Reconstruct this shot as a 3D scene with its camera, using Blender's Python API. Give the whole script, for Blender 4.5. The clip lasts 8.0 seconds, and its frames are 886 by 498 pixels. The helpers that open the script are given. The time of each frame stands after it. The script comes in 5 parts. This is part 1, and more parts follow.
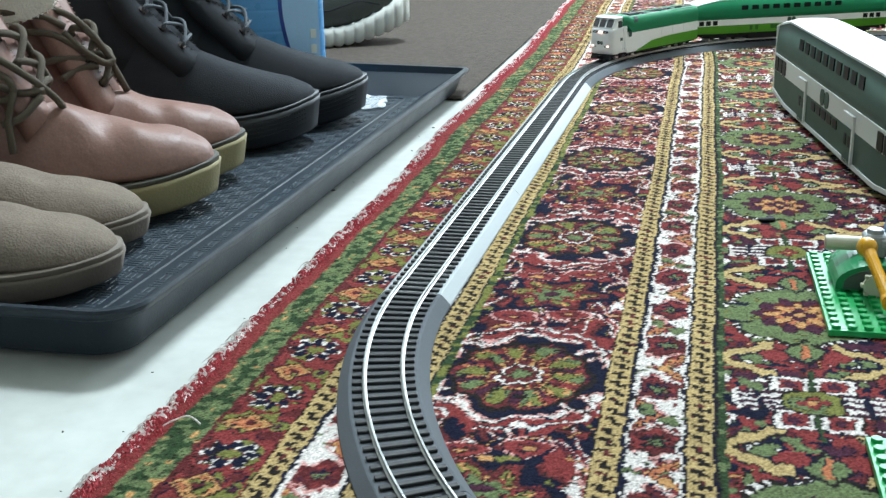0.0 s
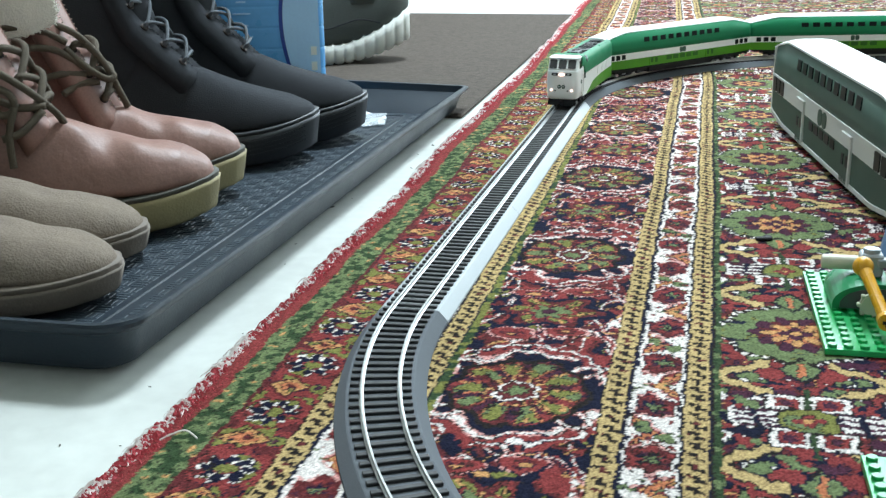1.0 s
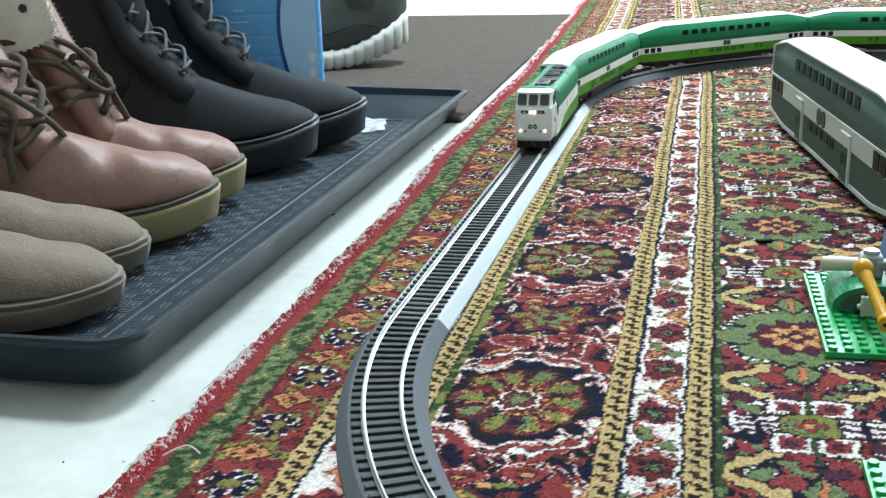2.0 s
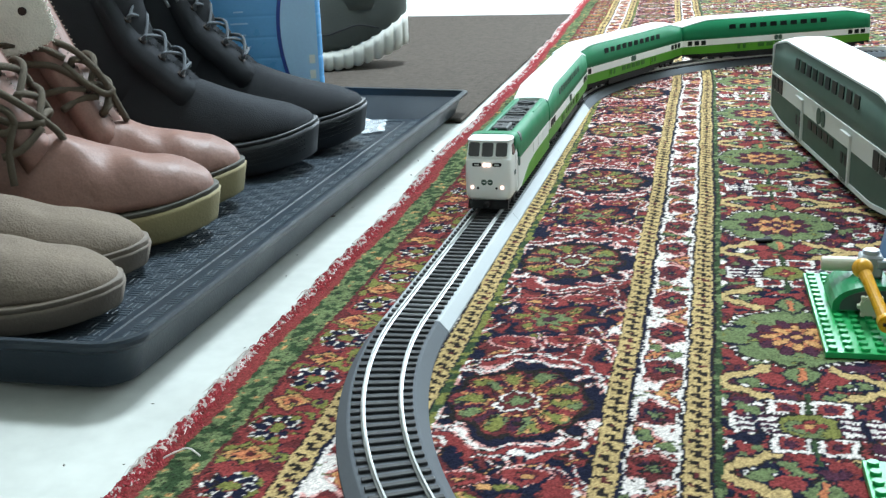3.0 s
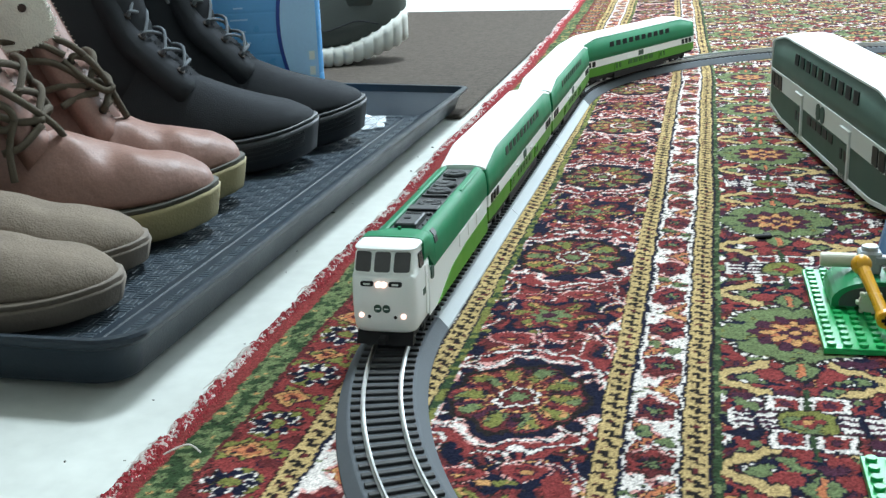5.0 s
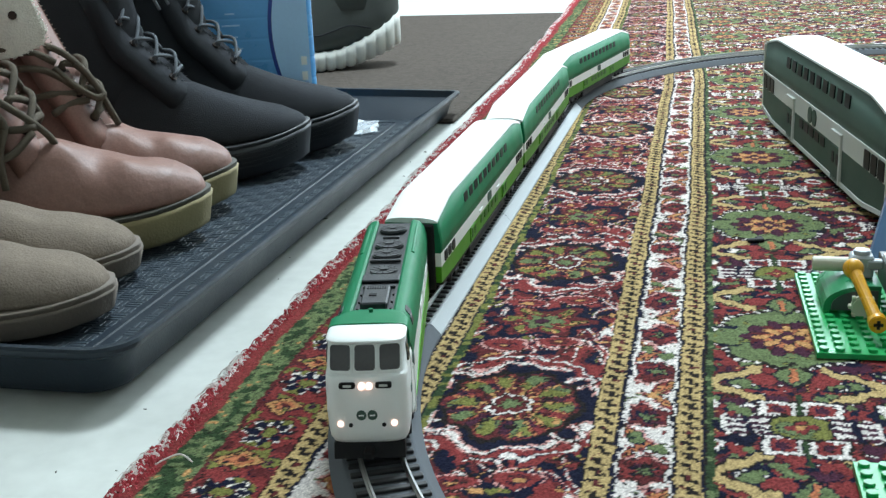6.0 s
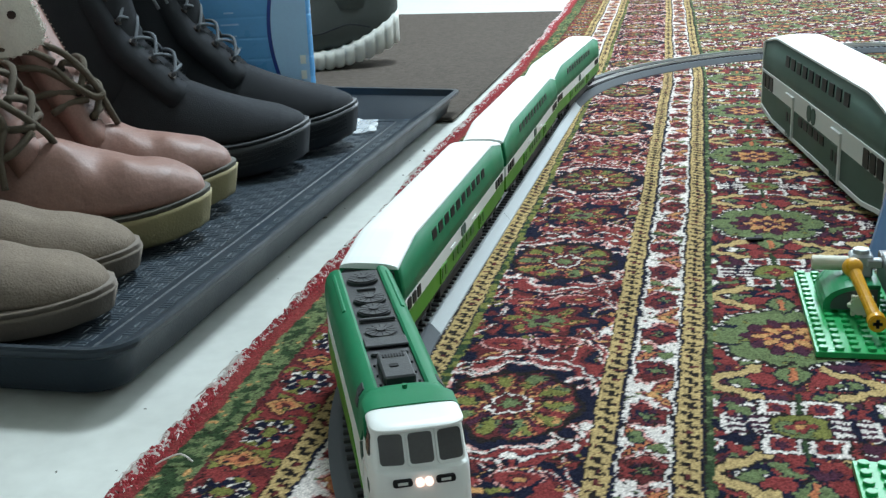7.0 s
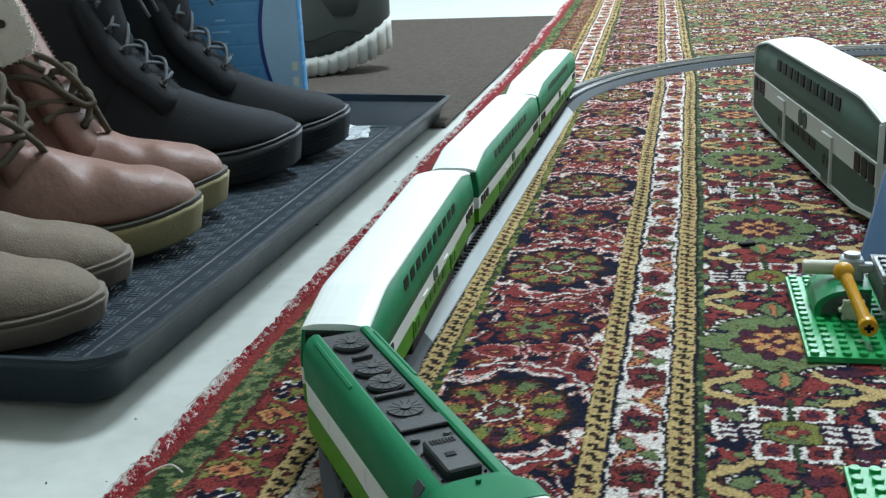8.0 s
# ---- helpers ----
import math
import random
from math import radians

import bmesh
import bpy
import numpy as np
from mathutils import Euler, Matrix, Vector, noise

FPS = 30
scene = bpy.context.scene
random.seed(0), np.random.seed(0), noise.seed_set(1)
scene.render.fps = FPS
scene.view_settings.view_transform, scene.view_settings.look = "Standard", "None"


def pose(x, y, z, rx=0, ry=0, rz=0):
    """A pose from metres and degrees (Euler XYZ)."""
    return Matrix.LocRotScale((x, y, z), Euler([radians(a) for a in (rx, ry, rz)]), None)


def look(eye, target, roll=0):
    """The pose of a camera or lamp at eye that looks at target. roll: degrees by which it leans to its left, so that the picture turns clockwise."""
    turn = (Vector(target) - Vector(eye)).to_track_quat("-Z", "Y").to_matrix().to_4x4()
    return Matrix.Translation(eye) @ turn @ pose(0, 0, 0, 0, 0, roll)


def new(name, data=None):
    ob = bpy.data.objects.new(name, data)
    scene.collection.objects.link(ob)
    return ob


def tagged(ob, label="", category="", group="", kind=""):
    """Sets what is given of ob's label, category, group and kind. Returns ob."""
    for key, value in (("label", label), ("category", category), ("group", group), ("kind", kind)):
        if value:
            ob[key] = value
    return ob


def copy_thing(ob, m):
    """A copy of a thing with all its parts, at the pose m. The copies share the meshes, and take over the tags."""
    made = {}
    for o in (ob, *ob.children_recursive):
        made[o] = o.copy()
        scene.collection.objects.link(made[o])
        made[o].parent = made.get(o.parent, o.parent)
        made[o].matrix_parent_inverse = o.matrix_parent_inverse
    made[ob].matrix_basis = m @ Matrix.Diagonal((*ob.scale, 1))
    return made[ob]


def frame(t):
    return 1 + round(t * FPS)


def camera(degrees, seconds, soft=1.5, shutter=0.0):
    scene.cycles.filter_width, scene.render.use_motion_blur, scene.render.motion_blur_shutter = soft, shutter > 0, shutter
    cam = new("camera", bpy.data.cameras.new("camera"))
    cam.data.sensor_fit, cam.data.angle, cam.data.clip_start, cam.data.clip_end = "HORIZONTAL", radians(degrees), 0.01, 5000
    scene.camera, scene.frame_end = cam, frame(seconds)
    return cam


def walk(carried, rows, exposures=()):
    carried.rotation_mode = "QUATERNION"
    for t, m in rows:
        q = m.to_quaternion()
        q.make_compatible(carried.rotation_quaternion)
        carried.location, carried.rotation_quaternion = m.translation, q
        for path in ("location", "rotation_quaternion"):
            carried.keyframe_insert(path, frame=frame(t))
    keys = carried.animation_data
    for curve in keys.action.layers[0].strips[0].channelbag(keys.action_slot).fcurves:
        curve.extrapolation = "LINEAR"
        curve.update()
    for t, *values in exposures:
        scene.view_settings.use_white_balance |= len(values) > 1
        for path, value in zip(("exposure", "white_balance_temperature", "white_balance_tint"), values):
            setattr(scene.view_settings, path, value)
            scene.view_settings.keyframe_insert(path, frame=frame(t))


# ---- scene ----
cam = camera(42.90, 8.0, soft=1.4)
PATH = [
    (0.0, (0.0001, 0.0006, 0.2267), (-0.4350, 1.8509, -0.3953), -1.29),
    (0.5, (0.0012, 0.0007, 0.2278), (-0.4287, 1.8573, -0.3791), -1.07),
    (1.0, (0.0013, -0.0016, 0.2267), (-0.4340, 1.8586, -0.3650), -0.90),
    (1.5, (0.0026, -0.0011, 0.2297), (-0.4356, 1.8580, -0.3633), -1.46),
    (3.0, (0.0047, -0.0004, 0.2329), (-0.4400, 1.8573, -0.3595), -2.19),
    (3.5, (0.0055, -0.0004, 0.2332), (-0.4369, 1.8568, -0.3626), -2.19),
    (4.0, (0.0052, -0.0007, 0.2340), (-0.4376, 1.8563, -0.3622), -2.21),
    (4.5, (0.0047, -0.0020, 0.2332), (-0.4420, 1.8525, -0.3681), -2.17),
    (6.0, (0.0065, 0.0005, 0.2355), (-0.4294, 1.8592, -0.3605), -2.50),
    (6.5, (0.0050, 0.0005, 0.2356), (-0.4270, 1.8597, -0.3619), -2.44),
    (7.0, (0.0061, 0.0002, 0.2363), (-0.4276, 1.8584, -0.3628), -2.54),
    (7.5, (0.0073, 0.0004, 0.2381), (-0.4242, 1.8626, -0.3501), -2.76),
    (8.0, (0.0086, 0.0022, 0.2373), (-0.4182, 1.8644, -0.3546), -2.87),
]
walk(cam, [(t, look(eye, target, roll)) for t, eye, target, roll in PATH],
     exposures=[(0.0, 0.04), (1.0, 0.10), (4.5, 0.08), (6.0, -0.15), (6.5, -0.22), (7.5, -0.42), (8.0, -0.46)])

# ---------------------------------------------------------------- light
FLOOR_Z = -0.008
world = bpy.data.worlds.new("world")
scene.world = world
world.use_nodes = True
sky = world.node_tree.nodes.new("ShaderNodeTexSky")
sky.sky_type = "NISHITA"
sky.sun_disc = False
sky.sun_elevation, sky.sun_rotation = radians(40), radians(20)
world.node_tree.links.new(sky.outputs[0], world.node_tree.nodes["Background"].inputs[0])
world.node_tree.nodes["Background"].inputs[1].default_value = 0.1


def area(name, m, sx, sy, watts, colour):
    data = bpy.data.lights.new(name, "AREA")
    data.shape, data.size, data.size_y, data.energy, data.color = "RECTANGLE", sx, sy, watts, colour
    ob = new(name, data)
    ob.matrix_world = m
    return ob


area("window_daylight", look((0.9, 3.72, 1.45), (0.2, 1.0, 0.2)), 2.2, 1.5, 86, (0.82, 1.0, 1.11))
# Unseen overhead source, added without a fixture; place and power balance the brightness.
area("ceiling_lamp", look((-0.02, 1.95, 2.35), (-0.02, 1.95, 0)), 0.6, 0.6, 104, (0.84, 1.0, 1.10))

# ---------------------------------------------------------------- materials


def mat(name, colour, rough=0.6, metal=0.0, var=0.12, scale=60.0, bump=0.1, fine=600.0, spec=0.5, emit=0.0, big=0.0):
    """A surface with colour that varies at two scales, uneven gloss and fine relief."""
    m = bpy.data.materials.new(name)
    m.use_nodes = True
    nt = m.node_tree
    b = nt.nodes["Principled BSDF"]
    tc = nt.nodes.new("ShaderNodeTexCoord")
    n1 = nt.nodes.new("ShaderNodeTexNoise")
    n2 = nt.nodes.new("ShaderNodeTexNoise")
    n1.inputs["Scale"].default_value, n2.inputs["Scale"].default_value = scale, fine
    n1.inputs["Detail"].default_value = 4
    for n in (n1, n2):
        nt.links.new(tc.outputs["Object"], n.inputs["Vector"])
    mix = nt.nodes.new("ShaderNodeMix")
    mix.data_type = "RGBA"
    lo = [max(0, c * (1 - var)) for c in colour]
    hi = [min(1, c * (1 + var)) for c in colour]
    mix.inputs[6].default_value, mix.inputs[7].default_value = (*lo, 1), (*hi, 1)
    add = nt.nodes.new("ShaderNodeMath")
    add.operation = "MULTIPLY_ADD"
    nt.links.new(n2.outputs[0], add.inputs[0])
    add.inputs[1].default_value = 0.5
    half = nt.nodes.new("ShaderNodeMath")
    half.operation = "MULTIPLY"
    nt.links.new(n1.outputs[0], half.inputs[0])
    half.inputs[1].default_value = 0.5
    nt.links.new(half.outputs[0], add.inputs[2])
    nt.links.new(add.outputs[0], mix.inputs[0])
    nt.links.new(mix.outputs[2], b.inputs["Base Color"])
    rr = nt.nodes.new("ShaderNodeMapRange")
    rr.inputs[3].default_value, rr.inputs[4].default_value = max(0.03, rough - 0.12), min(1, rough + 0.12)
    nt.links.new(n1.outputs[0], rr.inputs[0])
    nt.links.new(rr.outputs[0], b.inputs["Roughness"])
    b.inputs["Metallic"].default_value = metal
    b.inputs["Specular IOR Level"].default_value = spec
    if bump:
        bp = nt.nodes.new("ShaderNodeBump")
        bp.inputs["Strength"].default_value, bp.inputs["Distance"].default_value = bump, 0.001
        nt.links.new(n2.outputs[0], bp.inputs["Height"])
        nt.links.new(bp.outputs[0], b.inputs["Normal"])
        if big:
            b2 = nt.nodes.new("ShaderNodeBump")
            b2.inputs["Strength"].default_value, b2.inputs["Distance"].default_value = big, 0.006
            nt.links.new(n1.outputs[0], b2.inputs["Height"])
            nt.links.new(b2.outputs[0], bp.inputs["Normal"])
    if emit:
        b.inputs["Emission Color"].default_value, b.inputs["Emission Strength"].default_value = (*colour, 1), emit
    return m


M_FLOOR = mat("white_floor", (0.55, 0.565, 0.53), 0.35, 0, 0.24, 16, 0.03, 90)
M_WALL = mat("wall_paint", (0.75, 0.75, 0.72), 0.8, 0, 0.03, 4, 0.1, 200)
M_MAT = mat("door_mat_pile", (0.074, 0.062, 0.053), 0.97, 0, 1.2, 130, 1.0, 420, spec=0.05)
M_TRAY = mat("tray_plastic", (0.019, 0.027, 0.036), 0.38, 0, 0.25, 30, 0.15, 500, spec=0.22)
M_BED_L = mat("grey_roadbed", (0.38, 0.41, 0.42), 0.6, 0, 0.06, 40, 0.1, 900)
M_BED_D = mat("dark_roadbed", (0.112, 0.122, 0.134), 0.8, 0, 0.15, 40, 0.15, 900, spec=0.12)
M_TIE = mat("black_tie", (0.018, 0.018, 0.019), 0.55, 0, 0.3, 200, 0.1, 900)
M_RAIL = mat("nickel_rail", (0.50, 0.51, 0.50), 0.36, 1.0, 0.08, 90, 0.03, 900)
M_WHITE = mat("white_shell", (0.80, 0.82, 0.79), 0.4, 0, 0.03, 50, 0.02, 900)
M_ROOFW = mat("white_roof", (0.84, 0.86, 0.83), 0.45, 0, 0.03, 50, 0.02, 900)
M_GREEN = mat("forest_green_shell", (0.012, 0.175, 0.075), 0.48, 0, 0.12, 60, 0.03, 900, spec=0.14)
M_LIME = mat("lime_green_shell", (0.066, 0.262, 0.009), 0.45, 0, 0.10, 60, 0.03, 900, spec=0.3)
M_UNDER = mat("black_underframe", (0.012, 0.012, 0.013), 0.65, 0, 0.3, 90, 0.1, 900, spec=0.2)
M_GRILL = mat("roof_grille_black", (0.022, 0.023, 0.026), 0.45, 0, 0.3, 150, 0.15, 900)
M_GLASS = mat("tinted_glass", (0.010, 0.014, 0.014), 0.4, 0, 0.2, 60, 0.0, 900, spec=0.08)
M_PANE = mat("smoked_windscreen", (0.060, 0.058, 0.058), 0.12, 0, 0.3, 60, 0.0, 900)
M_LAMP = mat("lit_lens", (1.0, 0.66, 0.56), 0.3, 0, 0.02, 60, 0.0, 900, emit=2.2)
M_LIMED = mat("deep_lime_window", (0.028, 0.125, 0.016), 0.4, 0, 0.15, 60, 0.0, 900, spec=0.2)
M_OLDG = mat("faded_dark_green", (0.060, 0.104, 0.081), 0.6, 0, 0.15, 40, 0.04, 900, spec=0.2)
M_OLDW = mat("pale_grey_band", (0.60, 0.63, 0.60), 0.5, 0, 0.06, 40, 0.04, 900)


# ---------------------------------------------------------------- mesh helpers


def part(name, bm, material, parent=None, label="", smooth=False):
    """Links a bmesh as one mesh object."""
    me = bpy.data.meshes.new(name)
    bmesh.ops.recalc_face_normals(bm, faces=bm.faces)
    bm.to_mesh(me)
    bm.free()
    me.materials.append(material)
    if smooth:
        for p in me.polygons:
            p.use_smooth = True
        if smooth == "auto":
            me.set_sharp_from_angle(angle=radians(32))
    ob = new(name, me)
    if parent:
        ob.parent = parent
    if label:
        ob["label"] = label
    return ob


def twin(ob, m):
    """Another part of the same shape under the same parent."""
    o = ob.copy()
    scene.collection.objects.link(o)
    o.matrix_basis = m
    return o


def thing(name, label, category, group="", kind=""):
    ob = new(name)
    ob.empty_display_size = 0.02
    return tagged(ob, label, category, group, kind)


def box(bm, c, s, bevel=0.0, m=None, seg=1):
    r = bmesh.ops.create_cube(bm, size=1.0)
    vs = r["verts"]
    bmesh.ops.scale(bm, vec=s, verts=vs)
    if bevel:
        es = list({e for v in vs for e in v.link_edges})
        out = bmesh.ops.bevel(bm, geom=es, offset=bevel, segments=seg, affect="EDGES", profile=0.6)
        vs = list({v for f in out["faces"] for v in f.verts} | {v for v in vs if v.is_valid})
    bmesh.ops.translate(bm, vec=c, verts=vs)
    if m is not None:
        bmesh.ops.transform(bm, matrix=m, verts=vs)
    return vs


def cyl(bm, c, r, h, axis="z", seg=20, r2=None, bevel=0.0):
    out = bmesh.ops.create_cone(bm, cap_ends=True, segments=seg, radius1=r, radius2=r if r2 is None else r2, depth=h)
    vs = out["verts"]
    if bevel:
        es = [e for e in {e for v in vs for e in v.link_edges} if abs(e.verts[0].co.z - e.verts[1].co.z) < 1e-6]
        o = bmesh.ops.bevel(bm, geom=es, offset=bevel, segments=2, affect="EDGES")
        vs = list({v for f in o["faces"] for v in f.verts} | {v for v in vs if v.is_valid})
    turn = {"z": Matrix(), "x": Matrix.Rotation(radians(90), 4, "Y"), "y": Matrix.Rotation(radians(-90), 4, "X")}[axis]
    bmesh.ops.transform(bm, matrix=Matrix.Translation(c) @ turn, verts=vs)
    return vs


def loft(bm, rings, caps=True, closed=True):
    """Joins rings of equal length into a skin."""
    rows = [[bm.verts.new(p) for p in ring] for ring in rings]
    n = len(rows[0])
    for a, b in zip(rows, rows[1:]):
        for i in range(n if closed else n - 1):
            bm.faces.new((a[i], a[(i + 1) % n], b[(i + 1) % n], b[i]))
    if caps:
        bm.faces.new(rows[0][::-1])
        bm.faces.new(rows[-1])
    return rows


def tube(bm, pts, r, seg=8):
    """A round cord along a smooth line through the points."""
    pts = [Vector(p) for p in pts]
    line = []
    for i in range(len(pts) - 1):
        a, b, c, d = pts[max(0, i - 1)], pts[i], pts[i + 1], pts[min(len(pts) - 1, i + 2)]
        for k in range(4):
            t = k / 4
            line.append(0.5 * ((2 * b) + (c - a) * t + (2 * a - 5 * b + 4 * c - d) * t * t + (3 * b - a - 3 * c + d) * t ** 3))
    line.append(pts[-1])
    rings = []
    for i, p in enumerate(line):
        w = (line[min(i + 1, len(line) - 1)] - line[max(i - 1, 0)]).normalized()
        u = w.cross(Vector((0.13, 0.31, 0.94))).normalized()
        v = w.cross(u)
        rings.append([p + (u * math.cos(k * math.tau / seg) + v * math.sin(k * math.tau / seg)) * r for k in range(seg)])
    loft(bm, rings)


def plate(bm, poly, x, thick, axis="x"):
    """A flat panel with an outline in (y, z), its outer face at x."""
    rings = [[(x, y, z) for y, z in poly], [(x - thick, y, z) for y, z in poly]]
    loft(bm, rings)


# ---------------------------------------------------------------- room


def slab(name, lo, hi, material, label, category=""):
    bm = bmesh.new()
    box(bm, [(a + b) / 2 for a, b in zip(lo, hi)], [b - a for a, b in zip(lo, hi)])
    return tagged(part(name, bm, material), label, category or name.split("_")[0], kind="structure")


slab("floor", (-3, -2.5, -0.1), (3, 3.8, FLOOR_Z), M_FLOOR, "smooth off-white floor with small dark specks")
slab("ceiling", (-3.1, -2.6, 2.4), (3.1, 4.0, 2.5), M_WALL, "plain white ceiling")
slab("wall_west", (-3.1, -2.5, FLOOR_Z), (-3, 3.8, 2.4), M_WALL, "plain pale wall")
slab("wall_east", (3, -2.5, FLOOR_Z), (3.1, 3.8, 2.4), M_WALL, "plain pale wall")
slab("wall_south", (-3.1, -2.6, FLOOR_Z), (3.1, -2.5, 2.4), M_WALL, "plain pale wall")
slab("wall_north_left", (-3.1, 3.8, FLOOR_Z), (-0.2, 3.9, 2.4), M_WALL, "plain pale wall beside a window", "wall")
slab("wall_north_right", (2.0, 3.8, FLOOR_Z), (3.1, 3.9, 2.4), M_WALL, "plain pale wall beside a window", "wall")
slab("wall_north_sill", (-0.2, 3.8, FLOOR_Z), (2.0, 3.9, 0.7), M_WALL, "plain pale wall under a window", "wall")
slab("wall_north_head", (-0.2, 3.8, 2.2), (2.0, 3.9, 2.4), M_WALL, "plain pale wall over a window", "wall")

# ---------------------------------------------------------------- rug
RED, DRED, NAVY, GREEN, DGREEN, YEL, TAN, WHT, ORG, PUR, OLIVE, DARK, PINK = range(13)
DYES = np.array([(0.170, 0.032, 0.031), (0.086, 0.020, 0.021), (0.009, 0.010, 0.022), (0.107, 0.137, 0.062), (0.028, 0.048, 0.022), (0.37, 0.265, 0.120),
                 (0.40, 0.21, 0.085), (0.56, 0.510, 0.475), (0.36, 0.125, 0.060), (0.050, 0.017, 0.030), (0.14, 0.14, 0.04), (0.016, 0.013, 0.012), (0.50, 0.25, 0.225)])


def noise2(x, y, k, seed):
    """Smooth value noise for arrays, with cells 1 / k wide."""
    u, v = x * k + 50, y * k + 50
    i, j = np.floor(u).astype(int), np.floor(v).astype(int)
    fu, fv = u - i, v - j
    h = lambda a, b: np.modf(np.abs(np.sin(a * 127.1 + b * 311.7 + seed * 74.7) * 43758.5453))[0]
    su, sv = fu * fu * (3 - 2 * fu), fv * fv * (3 - 2 * fv)
    return (h(i, j) * (1 - su) + h(i + 1, j) * su) * (1 - sv) + (h(i, j + 1) * (1 - su) + h(i + 1, j + 1) * su) * sv


def rug_dyes(x, y):
    """The dye of each knot, for arrays of places on the rug: stripes along y, medallions and rosettes in them."""
    wx, wy = noise2(x, y, 95, 21) - 0.5, noise2(x, y, 95, 22) - 0.5
    inner = np.where((x > -0.112) & (x < -0.039), 0.75, np.where(x > 0.021, 0.45, np.where((x > -0.023) & (x < -0.001) | (x > -0.2) & (x < -0.172), 0.6, 0.2)))
    fx, fy = noise2(x, y, 330, 23) - 0.5, noise2(x, y, 330, 24) - 0.5
    x, y = x + 0.0062 * wx * inner + 0.0015 * fx, y + 0.0070 * wy * inner + 0.0018 * fy
    c = np.full(x.shape, RED)
    h = np.random.random(x.shape)
    n1, n2, n3 = noise2(x, y, 120, 1), noise2(x, y, 260, 2), noise2(x, y, 60, 3)

    def put(mask, dye):
        c[mask] = dye

    def band(a, b):
        return (x >= a) & (x < b)

    def cell(p, y0):
        return (y - y0 + p / 2) % p - p / 2

    # red selvedge, speckled green stripe
    put(band(-0.30, -0.2205), RED)
    g = band(-0.2205, -0.2035)
    put(g, GREEN)
    put(g & (n2 > 0.55), DGREEN)
    put(g & (n2 < 0.13), TAN)
    put(g & (h > 0.93), DARK)
    put(band(-0.2035, -0.2015), DRED)
    # narrow flower border: rosettes and palmettes on russet
    b = band(-0.2015, -0.169)
    put(b, RED)
    put(b & (n1 > 0.55), OLIVE)
    put(b & (n1 < 0.30), DRED)
    q = cell(0.0555, 0.447)
    xc = x + 0.186
    r = np.hypot(xc / 0.0128, q / 0.0125)
    a = np.arctan2(q, xc)
    pet = 0.84 + 0.16 * np.cos(8 * a)
    put(b & (r < 1.34) & (r > 1.12), RED)
    put(b & (r < pet * 1.10) & (n2 > 0.25), WHT)
    put(b & (r < pet * 1.0) & (np.cos(8 * a) > -0.62), NAVY)
    put(b & (r < 0.44), RED)
    put(b & (r < 0.36), OLIVE)
    q2 = cell(0.0555, 0.447 + 0.0277)
    d2 = np.abs(xc + 0.003) / 0.0115 + np.abs(q2) / 0.0100
    put(b & (d2 < 1.12), DRED)
    put(b & (d2 < 0.98), TAN)
    put(b & (d2 < 0.70) & (n2 > 0.45), ORG)
    put(b & (d2 < 0.98) & (n2 < 0.22), OLIVE)
    put(b & (d2 < 0.28), DRED)
    put(b & (np.hypot((xc - 0.0125) / 0.004, q2 / 0.006) < 1), OLIVE)
    put(b & (np.hypot((xc - 0.0125) / 0.002, q2 / 0.003) < 1), PUR)

    # yellow guard stripes with a dark running motif
    def guard(x0, x1, p=0.0098):
        m = band(x0, x1)
        put(m, YEL)
        w = x1 - x0
        k = (x - x0) / w
        z = cell(p, 0)
        hook = (np.abs(k - 0.50) < 0.10) & (np.abs(z) < 0.0036)
        hook |= (np.abs(k - 0.36) < 0.15) & (np.abs(z - 0.0022) < 0.0012)
        hook |= (np.abs(k - 0.64) < 0.15) & (np.abs(z + 0.0022) < 0.0012)
        hook |= (np.abs(k - 0.25) < 0.06) & (z > 0.0005) & (z < 0.0042)
        hook |= (np.abs(k - 0.75) < 0.06) & (z < -0.0005) & (z > -0.0042)
        put(m & hook, DARK)
        put(m & hook & (n2 > 0.78), DRED)
        jag = 0.025 * np.sin(y * 1400)
        put(m & (k > 0.915 + jag), NAVY)
        put(m & (k < 0.065 + jag), DARK)

    # white stripe with dark red blossoms and slanting leaves
    def blossoms(x0, x1, p=0.0525, y0=0.014):
        m = band(x0, x1)
        put(m, WHT)
        w = x1 - x0
        xm = (x0 + x1) / 2
        k = (x - xm) / w
        z = cell(p, y0)
        turn = np.where(np.floor((y - y0 + p / 2) / p).astype(int) % 2 == 0, 1, -1)
        z2 = cell(p, y0 + p / 2)
        leaf = np.abs(z2 - turn * k * 0.030) / 0.0042
        put(m & (leaf < 1.9) & (np.abs(k) < 0.40) & (n2 > 0.34), PINK)
        put(m & (leaf < 1.4) & (np.abs(k) < 0.38) & (n2 > 0.25), RED)
        put(m & (leaf < 0.85) & (np.abs(k) < 0.36), TAN)
        put(m & (leaf < 0.5) & (np.abs(k) < 0.34) & (n1 > 0.4), ORG)
        gl = np.hypot((k - 0.20 * turn) / 0.17, (z2 + 0.004 * turn) / 0.0060)
        put(m & (gl < 1.0), GREEN)
        put(m & (gl < 1.0) & (n2 > 0.66), DGREEN)
        e = np.hypot(k / 0.44, z / 0.0120) + 0.16 * np.cos(6 * np.arctan2(z / 0.0120, k / 0.44)) + 0.5 * (n1 - 0.5)
        put(m & (e < 1.20) & (n2 > 0.30), PINK)
        put(m & (e < 1.02), DRED)
        put(m & (e < 0.92) & (n2 > 0.60), RED)
        put(m & (e < 0.80) & (n2 < 0.24), PUR)
        put(m & (e < 0.34), NAVY)
        put(m & (e < 0.20), GREEN)
